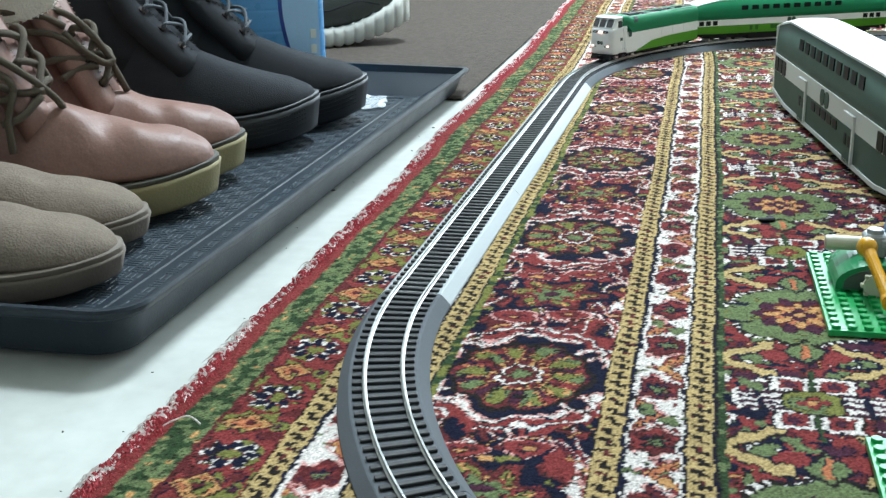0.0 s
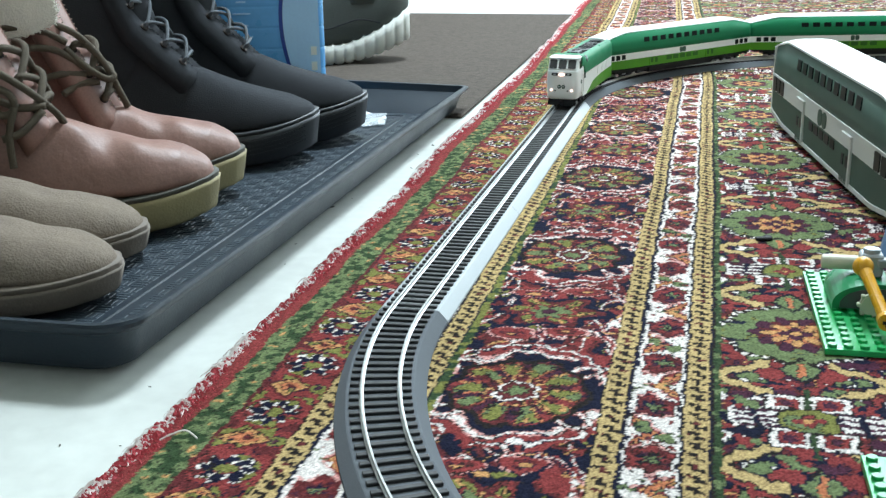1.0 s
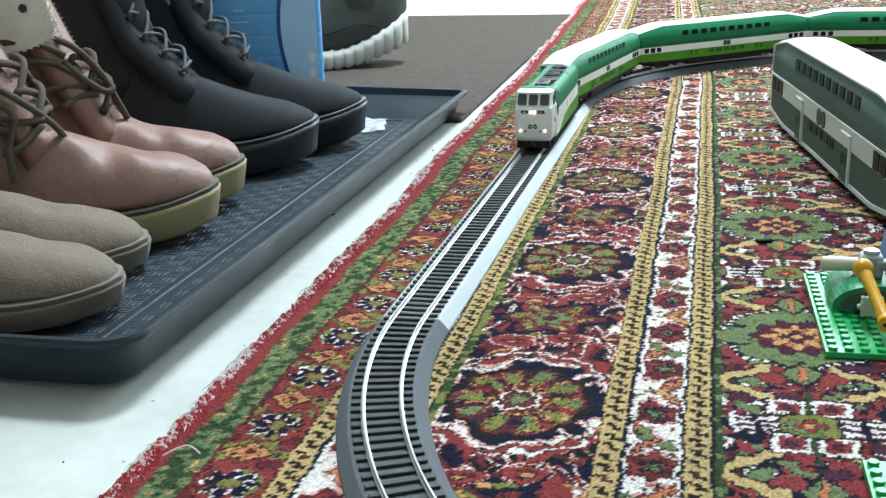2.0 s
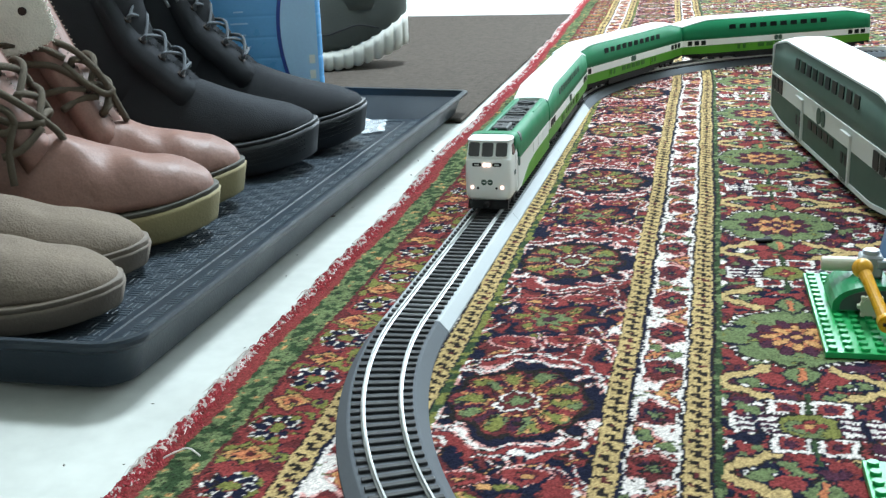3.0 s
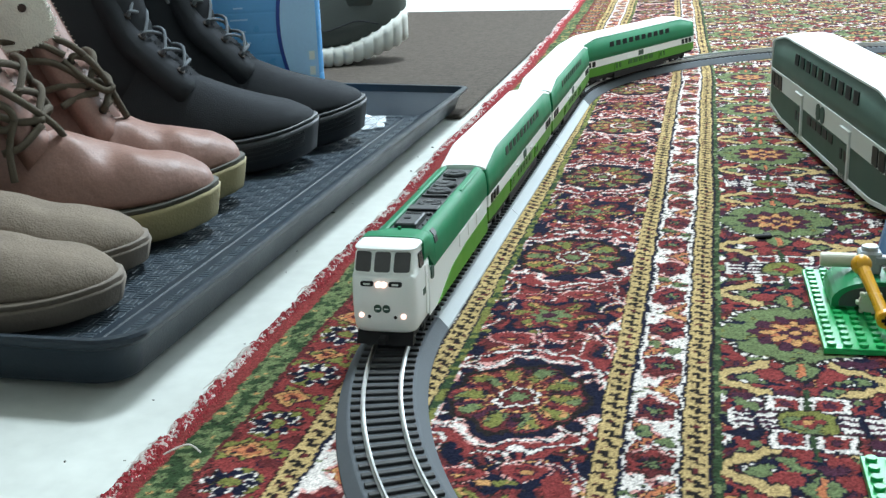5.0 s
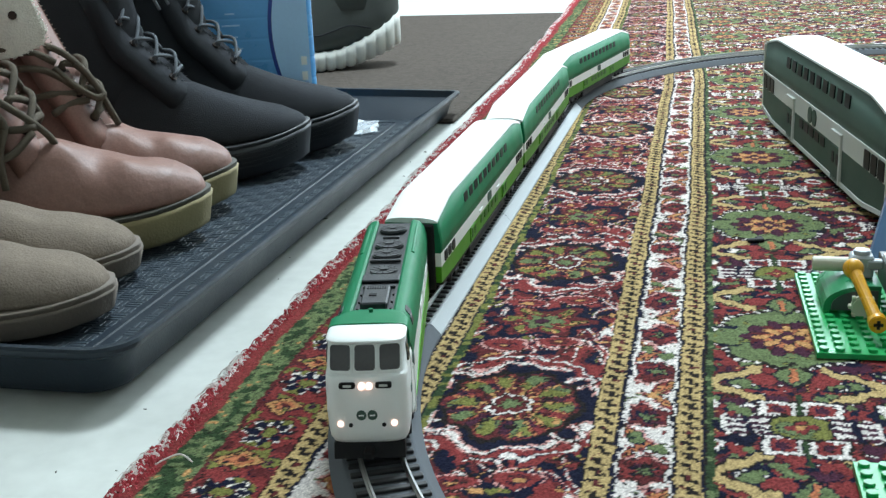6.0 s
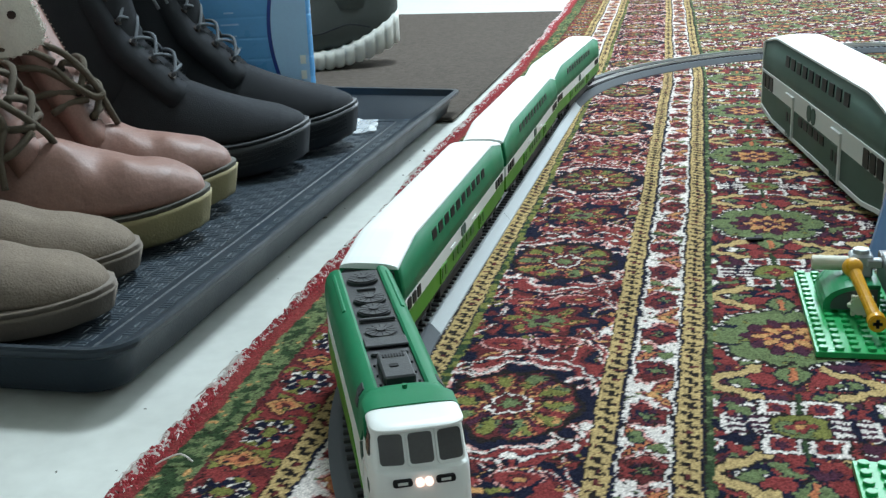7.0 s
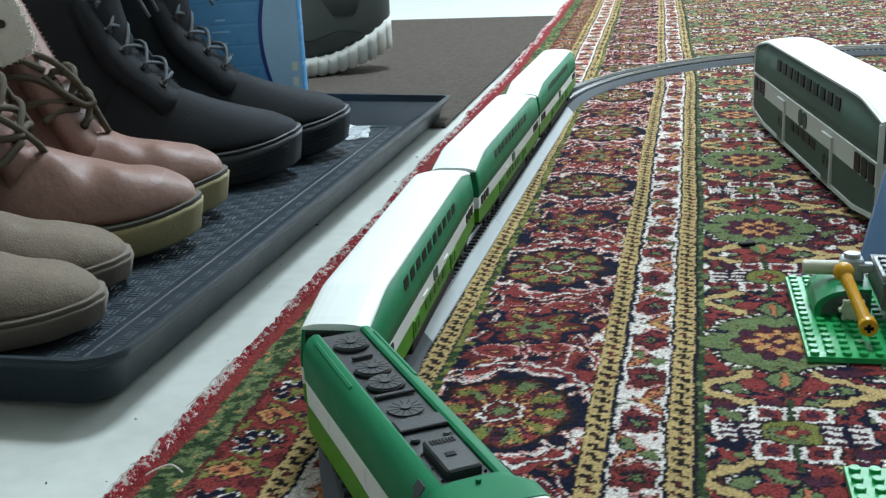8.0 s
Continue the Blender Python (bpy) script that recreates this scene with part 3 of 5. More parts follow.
def locomotive():
    t = thing("locomotive", "white and green toy diesel locomotive with lit headlights on the track", "toy train", "toy train")
    # cab with a raked windscreen
    bm = bmesh.new()
    rings = []
    for z, yf, w, deep in ((0.0065, -0.0915, 0.0146, 0.010), (0.0078, -0.0940, 0.0160, 0.011), (0.0100, -0.0955, 0.0168, 0.012), (0.0150, -0.0962, 0.0172, 0.012), (0.0220, -0.0963, 0.0174, 0.012),
                           (0.0330, -0.0957, 0.0173, 0.012), (0.0366, -0.0952, 0.0172, 0.012), (0.0376, -0.0947, 0.0171, 0.012), (0.0383, -0.0932, 0.0168, 0.011), (0.0440, -0.0901, 0.0166, 0.011),
                           (0.0493, -0.0868, 0.0162, 0.011), (0.0498, -0.0884, 0.0168, 0.012), (0.0503, -0.0891, 0.0169, 0.012), (0.0510, -0.0890, 0.0167, 0.012), (0.0517, -0.0878, 0.0160, 0.012),
                           (0.0522, -0.0850, 0.0148, 0.013), (0.0525, -0.0810, 0.0128, 0.012), (0.0526, -0.0760, 0.0090, 0.008)):
        ring = [(-w, -0.0640, z)]
        for k in range(25):
            a = radians(180 + 7.5 * k)
            c, d = math.cos(a), abs(math.sin(a))
            ring.append((w * math.copysign(abs(c) ** 0.4, c) if abs(c) > 1e-6 else 0.0, yf + deep * (1 - d ** 0.5), z))
        ring.append((w, -0.0640, z))
        rings.append(ring)
    loft(bm, rings)
    cab = part("cab", bm, M_WHITE, t, "white moulded cab with a rounded brow", smooth="auto")
    v = Vector((0, 0.0070, 0.0123)).normalized()
    mid = Vector((0, -0.0902, 0.0443))
    for x in (-0.0102, 0, 0.0102):
        a = 0.0 if x == 0 else 0.0006
        o = mid + Vector((x, a - 0.0003, 0))
        one_panel("window_frame", M_WHITE, cab, o, (1, 0.13 * (x > 0) - 0.13 * (x < 0), 0), v, 0.0099, 0.0122, r=0.0014, thick=0.0005)
        one_panel("windscreen", M_PANE, cab, o, (1, 0.13 * (x > 0) - 0.13 * (x < 0), 0), v, 0.0084, 0.0106, r=0.0013, thick=0.0009)
    for x in (-0.0075, 0.0075):
        one_panel("number_board", M_UNDER, cab, (x, -0.0955, 0.0344), (1, 0, 0), (0, 0, 1), 0.0068, 0.0026, r=0.0010, thick=0.0009)
        one_panel("board_bar", M_OLDW, cab, (x, -0.0962, 0.0344), (1, 0, 0), (0, 0, 1), 0.0034, 0.0010, thick=0.0004)
    bm = bmesh.new()
    for x in (-0.0016, 0.0016):
        cyl(bm, (x, -0.0962, 0.0342), 0.0014, 0.0022, "y", 16, bevel=0.0003)
    part("headlight", bm, M_LAMP, cab, "lit double headlight")
    for x in (-0.0112, 0.0112):
        bm = bmesh.new()
        cyl(bm, (x, -0.0955, 0.0174), 0.0013, 0.0030, "y", 16, bevel=0.0004)
        part("ditch_light", bm, M_LAMP, cab, "lit round ditch light")
        bm = bmesh.new()
        cyl(bm, (x * 0.62, -0.0955, 0.0168), 0.0009, 0.0024, "y", 10)
        part("socket", bm, M_UNDER, cab)
    # emblem as two plain green rounds
    for x in (-0.0023, 0.0023):
        one_panel("emblem", M_OLDG, cab, (x, -0.0961, 0.0212), (1, 0, 0), (0, 0, 1), 0.0041, 0.0044, r=0.0020, thick=0.0005)
        one_panel("emblem_bar", M_WHITE, cab, (x, -0.0964, 0.0212), (1, 0, 0), (0, 0, 1), 0.0022, 0.0006, thick=0.0004)
    for sx in (-1, 1):
        one_panel("side_window", M_PANE, cab, (sx * 0.01645, -0.0785, 0.0430), (0, sx, 0), (-0.10 * sx, 0, 1), 0.0078, 0.0080, r=0.0010, thick=0.0007)
        one_panel("door", M_WHITE, cab, (sx * 0.0172, -0.0690, 0.0240), (0, sx, 0), (0, 0, 1), 0.0074, 0.0270, r=0.0008, thick=0.0004)
        one_panel("marking", M_OLDG, cab, (sx * 0.0173, -0.0760, 0.0245), (0, sx, 0), (0, 0, 1), 0.0050, 0.0035, thick=0.0003)
        one_panel("emblem", M_OLDG, cab, (sx * 0.0174, -0.0580, 0.0290), (0, sx, 0), (0, 0, 1), 0.0056, 0.0068, r=0.0018, thick=0.0005)
        bm = bmesh.new()
        tube(bm, [(sx * 0.0180, -0.0705, 0.010), (sx * 0.0186, -0.0705, 0.014), (sx * 0.0186, -0.0705, 0.030), (sx * 0.0178, -0.0705, 0.033)], 0.00035, 6)
        part("handrail", bm, M_WHITE, cab)
    # body sides
    bm = bmesh.new()
    loft(bm, [[(-0.0170, y, 0.0065), (-0.0172, y, 0.0310), (0.0172, y, 0.0310), (0.0170, y, 0.0065)] for y in (-0.0641, 0.0955)])
    part("side_shell", bm, M_WHITE, t)
    for sx in (-1, 1):
        bm = bmesh.new()
        poly = [(-0.046, 0.0066), (0.0955, 0.0066), (0.0955, 0.0190), (0.030, 0.0188), (-0.010, 0.0165)]
        loft(bm, [[(sx * 0.0168, y, z) for y, z in poly], [(sx * 0.0175, y, z) for y, z in poly]])
        part("side_stripe", bm, M_LIME, t, "lime green lower stripe")
        for y in (0.020, 0.045, 0.070):
            one_panel("side_panel", M_WHITE, t, (sx * 0.0172, y, 0.0252), (0, sx, 0), (0, 0, 1), 0.018, 0.0080, r=0.0006, thick=0.0003)
    # green roof shell with an open channel for the machinery
    half = [(0.0174, 0.0305), (0.0176, 0.0370), (0.0173, 0.0420), (0.0163, 0.0460), (0.0142, 0.0488), (0.0122, 0.0499), (0.0102, 0.0501), (0.0091, 0.0494), (0.0090, 0.0474)]
    full = half + [(-x, z) for x, z in half[::-1]]
    bm = bmesh.new()
    loft(bm, [[(x, y, z) for x, z in full] for y in (-0.0505, 0.0957)])
    roof = part("roof_shell", bm, M_GREEN, t, "glossy dark green roof shell", smooth="auto")
    bm = bmesh.new()
    cap = half[:6] + [(0.0088, 0.0505), (0.0050, 0.0508)]
    brow = [(0.0172, 0.0400), (0.0175, 0.0420), (0.0176, 0.0450), (0.0175, 0.0496), (0.0168, 0.0514), (0.0150, 0.0526), (0.0110, 0.0530), (0.0050, 0.0532)]
    loft(bm, [[(x, y, z) for x, z in prof + [(-x, z) for x, z in prof[::-1]]] for prof, y in ((brow, -0.0735), (brow, -0.0632), (cap, -0.0525), (cap, -0.0506))])
    part("roof_front", bm, M_GREEN, t, smooth="auto")
    for sx in (-1, 1):
        # No holes are cut: raised black plates paint the shade inside the vents.
        for vx, y, vz, tilt in ((0.0152, -0.0440, 0.0474, 37), (0.0168, -0.0455, 0.0440, 14)):
            bm = bmesh.new()
            box(bm, (0, 0, 0), (0.0008, 0.0064, 0.0038), 0.0002, pose(sx * vx, y, vz, 0, sx * -tilt, 0))
            part("side_vent", bm, M_GRILL, roof, "raised black plate standing in for a shaded vent opening")
        bm = bmesh.new()
        box(bm, (0, 0, 0), (0.0020, 0.052, 0.0012), 0.0004, pose(sx * 0.0132, 0.062, 0.0494, 0, sx * 29, 0))
        part("grille_strip", bm, M_GREEN, roof)
    bm = bmesh.new()
    box(bm, (0, 0.0226, 0.0479), (0.0178, 0.1456, 0.0008))
    deck = part("machinery_deck", bm, M_GRILL, t, "black roof machinery deck")
    bm = bmesh.new()
    box(bm, (0, -0.0345, 0.0502), (0.0122, 0.0240, 0.0042), 0.0007)
    blower = part("exhaust_box", bm, M_GRILL, deck)
    for k in range(8):
        one_panel("louvre", M_UNDER, blower, (-0.0040 + k * 0.00114, -0.0262, 0.0524), (1, 0, 0), (0, 1, 0), 0.0006, 0.0030, thick=0.0003)
    one_panel("hatch", M_UNDER, blower, (-0.001, -0.0360, 0.0524), (1, 0, 0), (0, 1, 0), 0.0034, 0.0026, thick=0.0003)
    for x in (-0.0075, 0.0075):
        for y in (-0.045, -0.036, -0.026):
            bm = bmesh.new()
            cyl(bm, (x, y, 0.0486), 0.0005, 0.0010, "z", 8)
            part("bolt", bm, M_UNDER, deck)
        bm = bmesh.new()
        cyl(bm, (x * 0.8, -0.0155, 0.0490), 0.0018, 0.0018, "z", 14, bevel=0.0004)
        part("stack", bm, M_GRILL, deck)
    bm = bmesh.new()
    box(bm, (0, -0.0040, 0.0495), (0.0180, 0.0095, 0.0012), 0.0004)
    part("cross_plate", bm, M_GRILL, deck)
    for y in (0.0235, 0.0640):
        bm = bmesh.new()
        box(bm, (0, y, 0.0494), (0.0160 if y < 0.05 else 0.0090, 0.0022, 0.0014), 0.0004)
        part("cross_bar", bm, M_GRILL, deck)
    for y, z in ((0.0110, 0.0478), (0.0340, 0.0492), (0.0500, 0.0492), (0.0790, 0.0492)):
        bm = bmesh.new()
        cyl(bm, (0, y, z), 0.0076, 0.0026, "z", 28, bevel=0.0006)
        fan = part("fan", bm, M_GRILL, deck)
        for k in range(12):
            bm = bmesh.new()
            a = k * math.tau / 12
            box(bm, (0.0045, 0, 0.0013), (0.0045, 0.0004, 0.0002), 0, Matrix.Translation((0, y, z)) @ Matrix.Rotation(a, 4, "Z"))
            part("fan_rib", bm, M_UNDER, fan)
        bm = bmesh.new()
        cyl(bm, (0, y, z + 0.0014), 0.0021, 0.0010, "z", 14)
        part("fan_hub", bm, M_GRILL, fan)
    bm = bmesh.new()
    cyl(bm, (0, -0.0570, 0.0520), 0.0007, 0.0030, "z", 10, r2=0.0011)
    box(bm, (0, -0.0570, 0.0511), (0.0022, 0.0012, 0.0012), 0.0002)
    part("horn", bm, M_GREEN, t)
    # underframe
    bm = bmesh.new()
    box(bm, (0, 0, 0.0058), (0.0300, 0.184, 0.0030), 0.0006)
    box(bm, (0, 0, 0.0045), (0.0270, 0.044, 0.0070), 0.0015)
    part("underframe", bm, M_UNDER, t)
    bm = bmesh.new()
    loft(bm, [[(-w, y, z) for w, y, z in ((0.0150, -0.0925, 0.0072), (0.0150, -0.0955, 0.0010), (0.0150, -0.0880, 0.0010))], [(w, y, z) for w, y, z in ((0.0150, -0.0925, 0.0072), (0.0150, -0.0955, 0.0010), (0.0150, -0.0880, 0.0010))]])
    part("pilot", bm, M_UNDER, t, "black plough below the nose")
    for y in (-0.0975, 0.0975):
        bm = bmesh.new()
        box(bm, (0, y, 0.0045), (0.0042, 0.0070, 0.0036), 0.0007)
        part("coupler", bm, M_UNDER, t)
    bogie(t, -0.058, axles=(-0.017, 0.017))
    bogie(t, 0.058, axles=(-0.017, 0.017))
    bm = bmesh.new()
    tube(bm, [(-0.0150, 0.0958, 0.010), (-0.0150, 0.0972, 0.012), (-0.0150, 0.0972, 0.026), (-0.0150, 0.0958, 0.028)], 0.00035, 6)
    part("handrail", bm, M_WHITE, t)
    return t


def coach(label, upper, band, lower, roofm, old=False):
    """A double-deck coach: an eight-sided body whose roof and floor slope at both ends."""
    t = thing("bilevel_coach", label, "toy train", "" if old else "toy train")
    E, K = 0.1445, 0.1080
    ys = [(-E, 0), (-E + 0.006, 0.20)] + [(-K - 0.012 + 0.004 * i, (0.68, 0.79, 0.89, 0.96, 0.99, 1.0)[i]) for i in range(6)]
    ys += [(-y, k) for y, k in ys[::-1]]
    z1, z2 = (0.0235, 0.0350) if old else (0.0210, 0.0290)

    def zt(k):
        return 0.0570 + 0.0065 * k if old else 0.0500 + 0.0075 * k

    def zb(k):
        return 0.0085 - 0.0045 * k if old else 0.0112 - 0.0010 * k

    def body(name, prof, m, lab="", parent=t):
        bm = bmesh.new()
        loft(bm, [[(x, y, z) for x, z in [*prof(k), *[(-x, z) for x, z in prof(k)[::-1]]]] for y, k in ys])
        return part(name, bm, m, parent, lab)

    low = body("lower_side", lambda k: [(0.0168, zb(k)), (0.0170, z1)], lower)
    mid = body("middle_band", lambda k: [(0.01705, z1), (0.01705, z2)], band)
    up = body("upper_side", lambda k: [(0.0170, z2), (0.0170, z2 + 0.006), (0.0165, z2 + 0.0095), (0.0156 if old else 0.0153, zt(k) - 0.0030)], upper)
    body("roof", lambda k: [(a + (0.0016 if old else 0.0013), zt(k) - b) for a, b in ((0.0142, 0.0031), (0.0139, 0.0022), (0.0130, 0.0015), (0.0110, 0.0008), (0.0080, 0.0003), (0.0040, 0.0))], roofm, "smooth white roof")
    for p in t.children[-1].data.polygons:
        p.use_smooth = abs(p.normal.y) < 0.9
    for sx in (-1, 1):
        for k in range(10):
            y = -0.0700 + k * 0.1400 / 9
            one_panel("upper_window", M_GLASS, up, (sx * (0.01625 if old else 0.0161), y, 0.0508 if old else 0.0436), (0, sx, 0), (-(0.056 if old else 0.075) * sx, 0, 1), 0.0096 if old else 0.0098, 0.0072 if old else 0.0060, r=0.0008, thick=0.0006 if old else 0.0003)
        for e in (-1, 1):
            for k in range(3):
                one_panel("end_window", M_GLASS, mid, (sx * 0.0171, e * (0.1130 + k * (0.0118 if old else 0.0100)), 0.0288 if old else 0.0249), (0, sx, 0), (0, 0, 1), 0.0094 if old else 0.0066, 0.0096 if old else 0.0060, r=0.0008, thick=0.0005)
        for k in range(5):
            one_panel("lower_window", M_GLASS if old else M_LIMED, low, (sx * 0.0170, -0.0260 + k * 0.0130, 0.0196 if old else 0.0172), (0, sx, 0), (0, 0, 1), 0.0095, 0.0054, r=0.0006, thick=0.0004)
        for y in (-0.0560, 0.0560):
            d = one_panel("door", lower, low, (sx * 0.0170, y, 0.0135 if old else 0.0160), (0, sx, 0), (0, 0, 1), 0.0170, 0.0190 if old else 0.0096, r=0.0005, thick=0.0006)
            for q in (-0.0042, 0.0042):
                one_panel("door_window", M_GLASS if old else M_LIMED, d, (sx * 0.0173, y + q, 0.0168), (0, sx, 0), (0, 0, 1), 0.0042, 0.0062, r=0.0004, thick=0.0006)
            if old:
                for q in (-0.0098,):
                    one_panel("door_post", band, low, (sx * 0.0172, y + q, 0.0175), (0, sx, 0), (0, 0, 1), 0.0026, 0.0270, thick=0.0010)
                one_panel("door_hood", band, low, (sx * 0.0173, y - 0.002, 0.0312), (0, sx, 0), (0, 0, 1), 0.0190, 0.0012, thick=0.0014)
        for q in ((-0.0052, 0.0052) if old else (-0.0031, 0.0031)):
            one_panel("emblem", M_OLDG, mid, (sx * 0.0171, q, 0.0290 if old else 0.0252), (0, sx, 0), (0, 0, 1), 0.0094 if old else 0.0056, 0.0098 if old else 0.0066, r=0.0040 if old else 0.0018, thick=0.0005)
        if old:
            bm = bmesh.new()
            loft(bm, [[(sx * a, y, zb(k) + b) for a, b in ((0.0164, -0.0004), (0.0176, -0.0004), (0.0176, 0.0020), (0.0164, 0.0020))] for y, k in ys])
            part("sill", bm, band, low, "pale grey sill")
            bm = bmesh.new()
            loft(bm, [[(sx * a, y, zt(k) - 0.0030 + b) for a, b in ((0.0146, 0), (0.0164, -0.0004), (0.0164, 0.0008), (0.0146, 0.0012))] for y, k in ys])
            part("gutter", bm, band, up, "pale grey roof edge")
            bm = bmesh.new()
            loft(bm, [[(sx * a, y, z2 + b) for a, b in ((0.0166, -0.0005), (0.0177, -0.0005), (0.0177, 0.0006), (0.0166, 0.0006))] for y, k in ys])
            part("belt_rail", bm, band, up)
        else:
            for y in (-0.0300, 0.0330):
                one_panel("nameplate", M_ROOFW, mid, (sx * 0.0171, y, 0.0235), (0, sx, 0), (0, 0, 1), 0.0120, 0.0016, thick=0.0004)
    for e in (-1, 1):
        bm = bmesh.new()
        # On track coaches it is widened so its black paints the gap's shade.
        box(bm, (0, e * (E + 0.0010), 0.0270), (0.0130 if old else 0.0272, 0.0030, 0.0300 if old else 0.0390), 0.0008)
        part("diaphragm", bm, M_UNDER, t, "black corridor end, widened on track coaches to stand in for gap shade")
        bm = bmesh.new()
        box(bm, (0, e * (E + 0.0015), 0.0055), (0.0042, 0.0050, 0.0036), 0.0007)
        part("coupler", bm, M_UNDER, t)
        if old:
            for sx in (-1, 1):
                bm = bmesh.new()
                box(bm, (sx * 0.0160, e * E, 0.0310), (0.0026, 0.0016, 0.0460), 0.0004)
                part("end_post", bm, band, t)
            bm = bmesh.new()
            box(bm, (0, e * (E + 0.0002), 0.0545), (0.0280, 0.0016, 0.0030), 0.0006)
            part("end_cornice", bm, roofm, t)
    bm = bmesh.new()
    box(bm, (0, 0, 0.0055), (0.0280, 0.250, 0.0030), 0.0005)
    if not old:
        box(bm, (0, 0, 0.0052), (0.0322, 0.128, 0.0068), 0.001)
        box(bm, (0, 0, 0.0092), (0.0320, 0.276, 0.0034), 0.0005)
    part("underframe", bm, M_UNDER, t)
    for y in (-0.100, 0.100):
        bogie(t, y, w=0.0142)
    return t


COACHES = [coach("green, white and lime double-deck toy coach on the track", M_GREEN, M_WHITE, M_LIME, M_ROOFW)]
COACHES += [copy_thing(COACHES[0], Matrix()) for _ in range(2)]
engine = locomotive()
parked = coach("large faded dark green double-deck toy coach standing on the rug", M_OLDG, M_OLDW, M_OLDG, M_ROOFW, old=True)
parked.matrix_world = pose(0.1266, 1.007, 0.0, 0, 0, math.degrees(0.1471)) @ Matrix.Scale(1.45, 4)

NOSE = [(0.0, 0.828), (0.5, 0.724), (1.0, 0.632), (1.5, 0.530), (3.0, 0.218), (3.5, 0.130), (4.0, 0.066), (4.5, 0.003), (6.0, -0.172), (6.5, -0.212), (7.0, -0.256), (7.5, -0.306), (8.0, -0.329)]


def nose_at(t):
    """Smooth run of the nose along the track."""
    k = max(i for i in range(len(NOSE) - 1) if NOSE[i][0] <= t + 1e-9)

    def slope(i):
        a, b = NOSE[max(0, i - 1)], NOSE[min(len(NOSE) - 1, i + 1)]
        return (b[1] - a[1]) / (b[0] - a[0])

    (t0, s0), (t1, s1) = NOSE[k], NOSE[k + 1]
    d = t1 - t0
    u = (t - t0) / d
    return (2 * u ** 3 - 3 * u * u + 1) * s0 + (u ** 3 - 2 * u * u + u) * d * slope(k) + (3 * u * u - 2 * u ** 3) * s1 + (u ** 3 - u * u) * d * slope(k + 1)


def car_pose(s, half, view_fit=0.0):
    """A car whose two trucks ride the track at s - half and s + half; the last argument moves the leading truck off
    centre, inwards on the near curve, to fit the camera's view.
    """
    side_shift = view_fit * min(1.0, max(0.0, (half - s) / 0.06))
    a, b = beside(s - half, side_shift, RAIL_TOP), beside(s + half, 0, RAIL_TOP)
    h = (b - a).normalized()
    m = (a + b) / 2
    return pose(m.x, m.y, m.z, 0, 0, math.degrees(math.atan2(-h.x, h.y)))


def motions():
    times = [i * 0.25 for i in range(33)]
    walk(engine, [(t, car_pose(nose_at(t) + 0.097, 0.058, 0.0015)) for t in times])
    for k, car in enumerate(COACHES):
        walk(car, [(t, car_pose(nose_at(t) + 0.197 + 0.146 + k * 0.2965, 0.100)) for t in times])


# ---------------------------------------------------------------- tray and shoes
M_LEATHER = mat("brown_leather", (0.225, 0.118, 0.092), 0.52, 0, 0.50, 22, 0.12, 600, big=0.6)
M_SUEDE = mat("taupe_suede", (0.185, 0.148, 0.116), 0.88, 0, 0.50, 34, 0.6, 700, spec=0.15, big=0.55)
M_CANVAS = mat("black_canvas", (0.0270, 0.0290, 0.0330), 0.85, 0, 0.35, 60, 0.6, 1200, spec=0.15)
M_CREPE = mat("cream_crepe_sole", (0.28, 0.23, 0.115), 0.7, 0, 0.15, 60, 0.3, 500)
M_TAUPES = mat("taupe_sole", (0.14, 0.11, 0.085), 0.75, 0, 0.15, 60, 0.3, 500)
M_RUBBER = mat("black_rubber", (0.019, 0.021, 0.025), 0.5, 0, 0.25, 60, 0.15, 500)
M_WELT = mat("dark_welt", (0.062, 0.056, 0.044), 0.7, 0, 0.3, 90, 0.3, 700)
M_LACE_B = mat("brown_lace", (0.082, 0.064, 0.043), 0.9, 0, 0.35, 400, 0.8, 1500)
M_LACE_G = mat("grey_lace", (0.10, 0.112, 0.125), 0.85, 0, 0.35, 400, 0.8, 1500)
M_FLEECE = mat("fleece_lining", (0.74, 0.73, 0.65), 0.95, 0, 0.2, 150, 1.0, 700)
M_EYELET = mat("dark_eyelet", (0.05, 0.04, 0.035), 0.4, 0.8, 0.2, 90, 0.1, 700)
M_STITCH = mat("pale_thread", (0.45, 0.38, 0.32), 0.9, 0, 0.2, 90, 0.1, 700)
TRAY_Z = -0.003
# Tray plastic in a lighter colour: the window's reflection is painted into it.
M_TREAD_LIT = mat("tray_tread_lit", (0.034, 0.047, 0.059), 0.46, 0, 0.25, 30, 0.15, 500, spec=0.35)


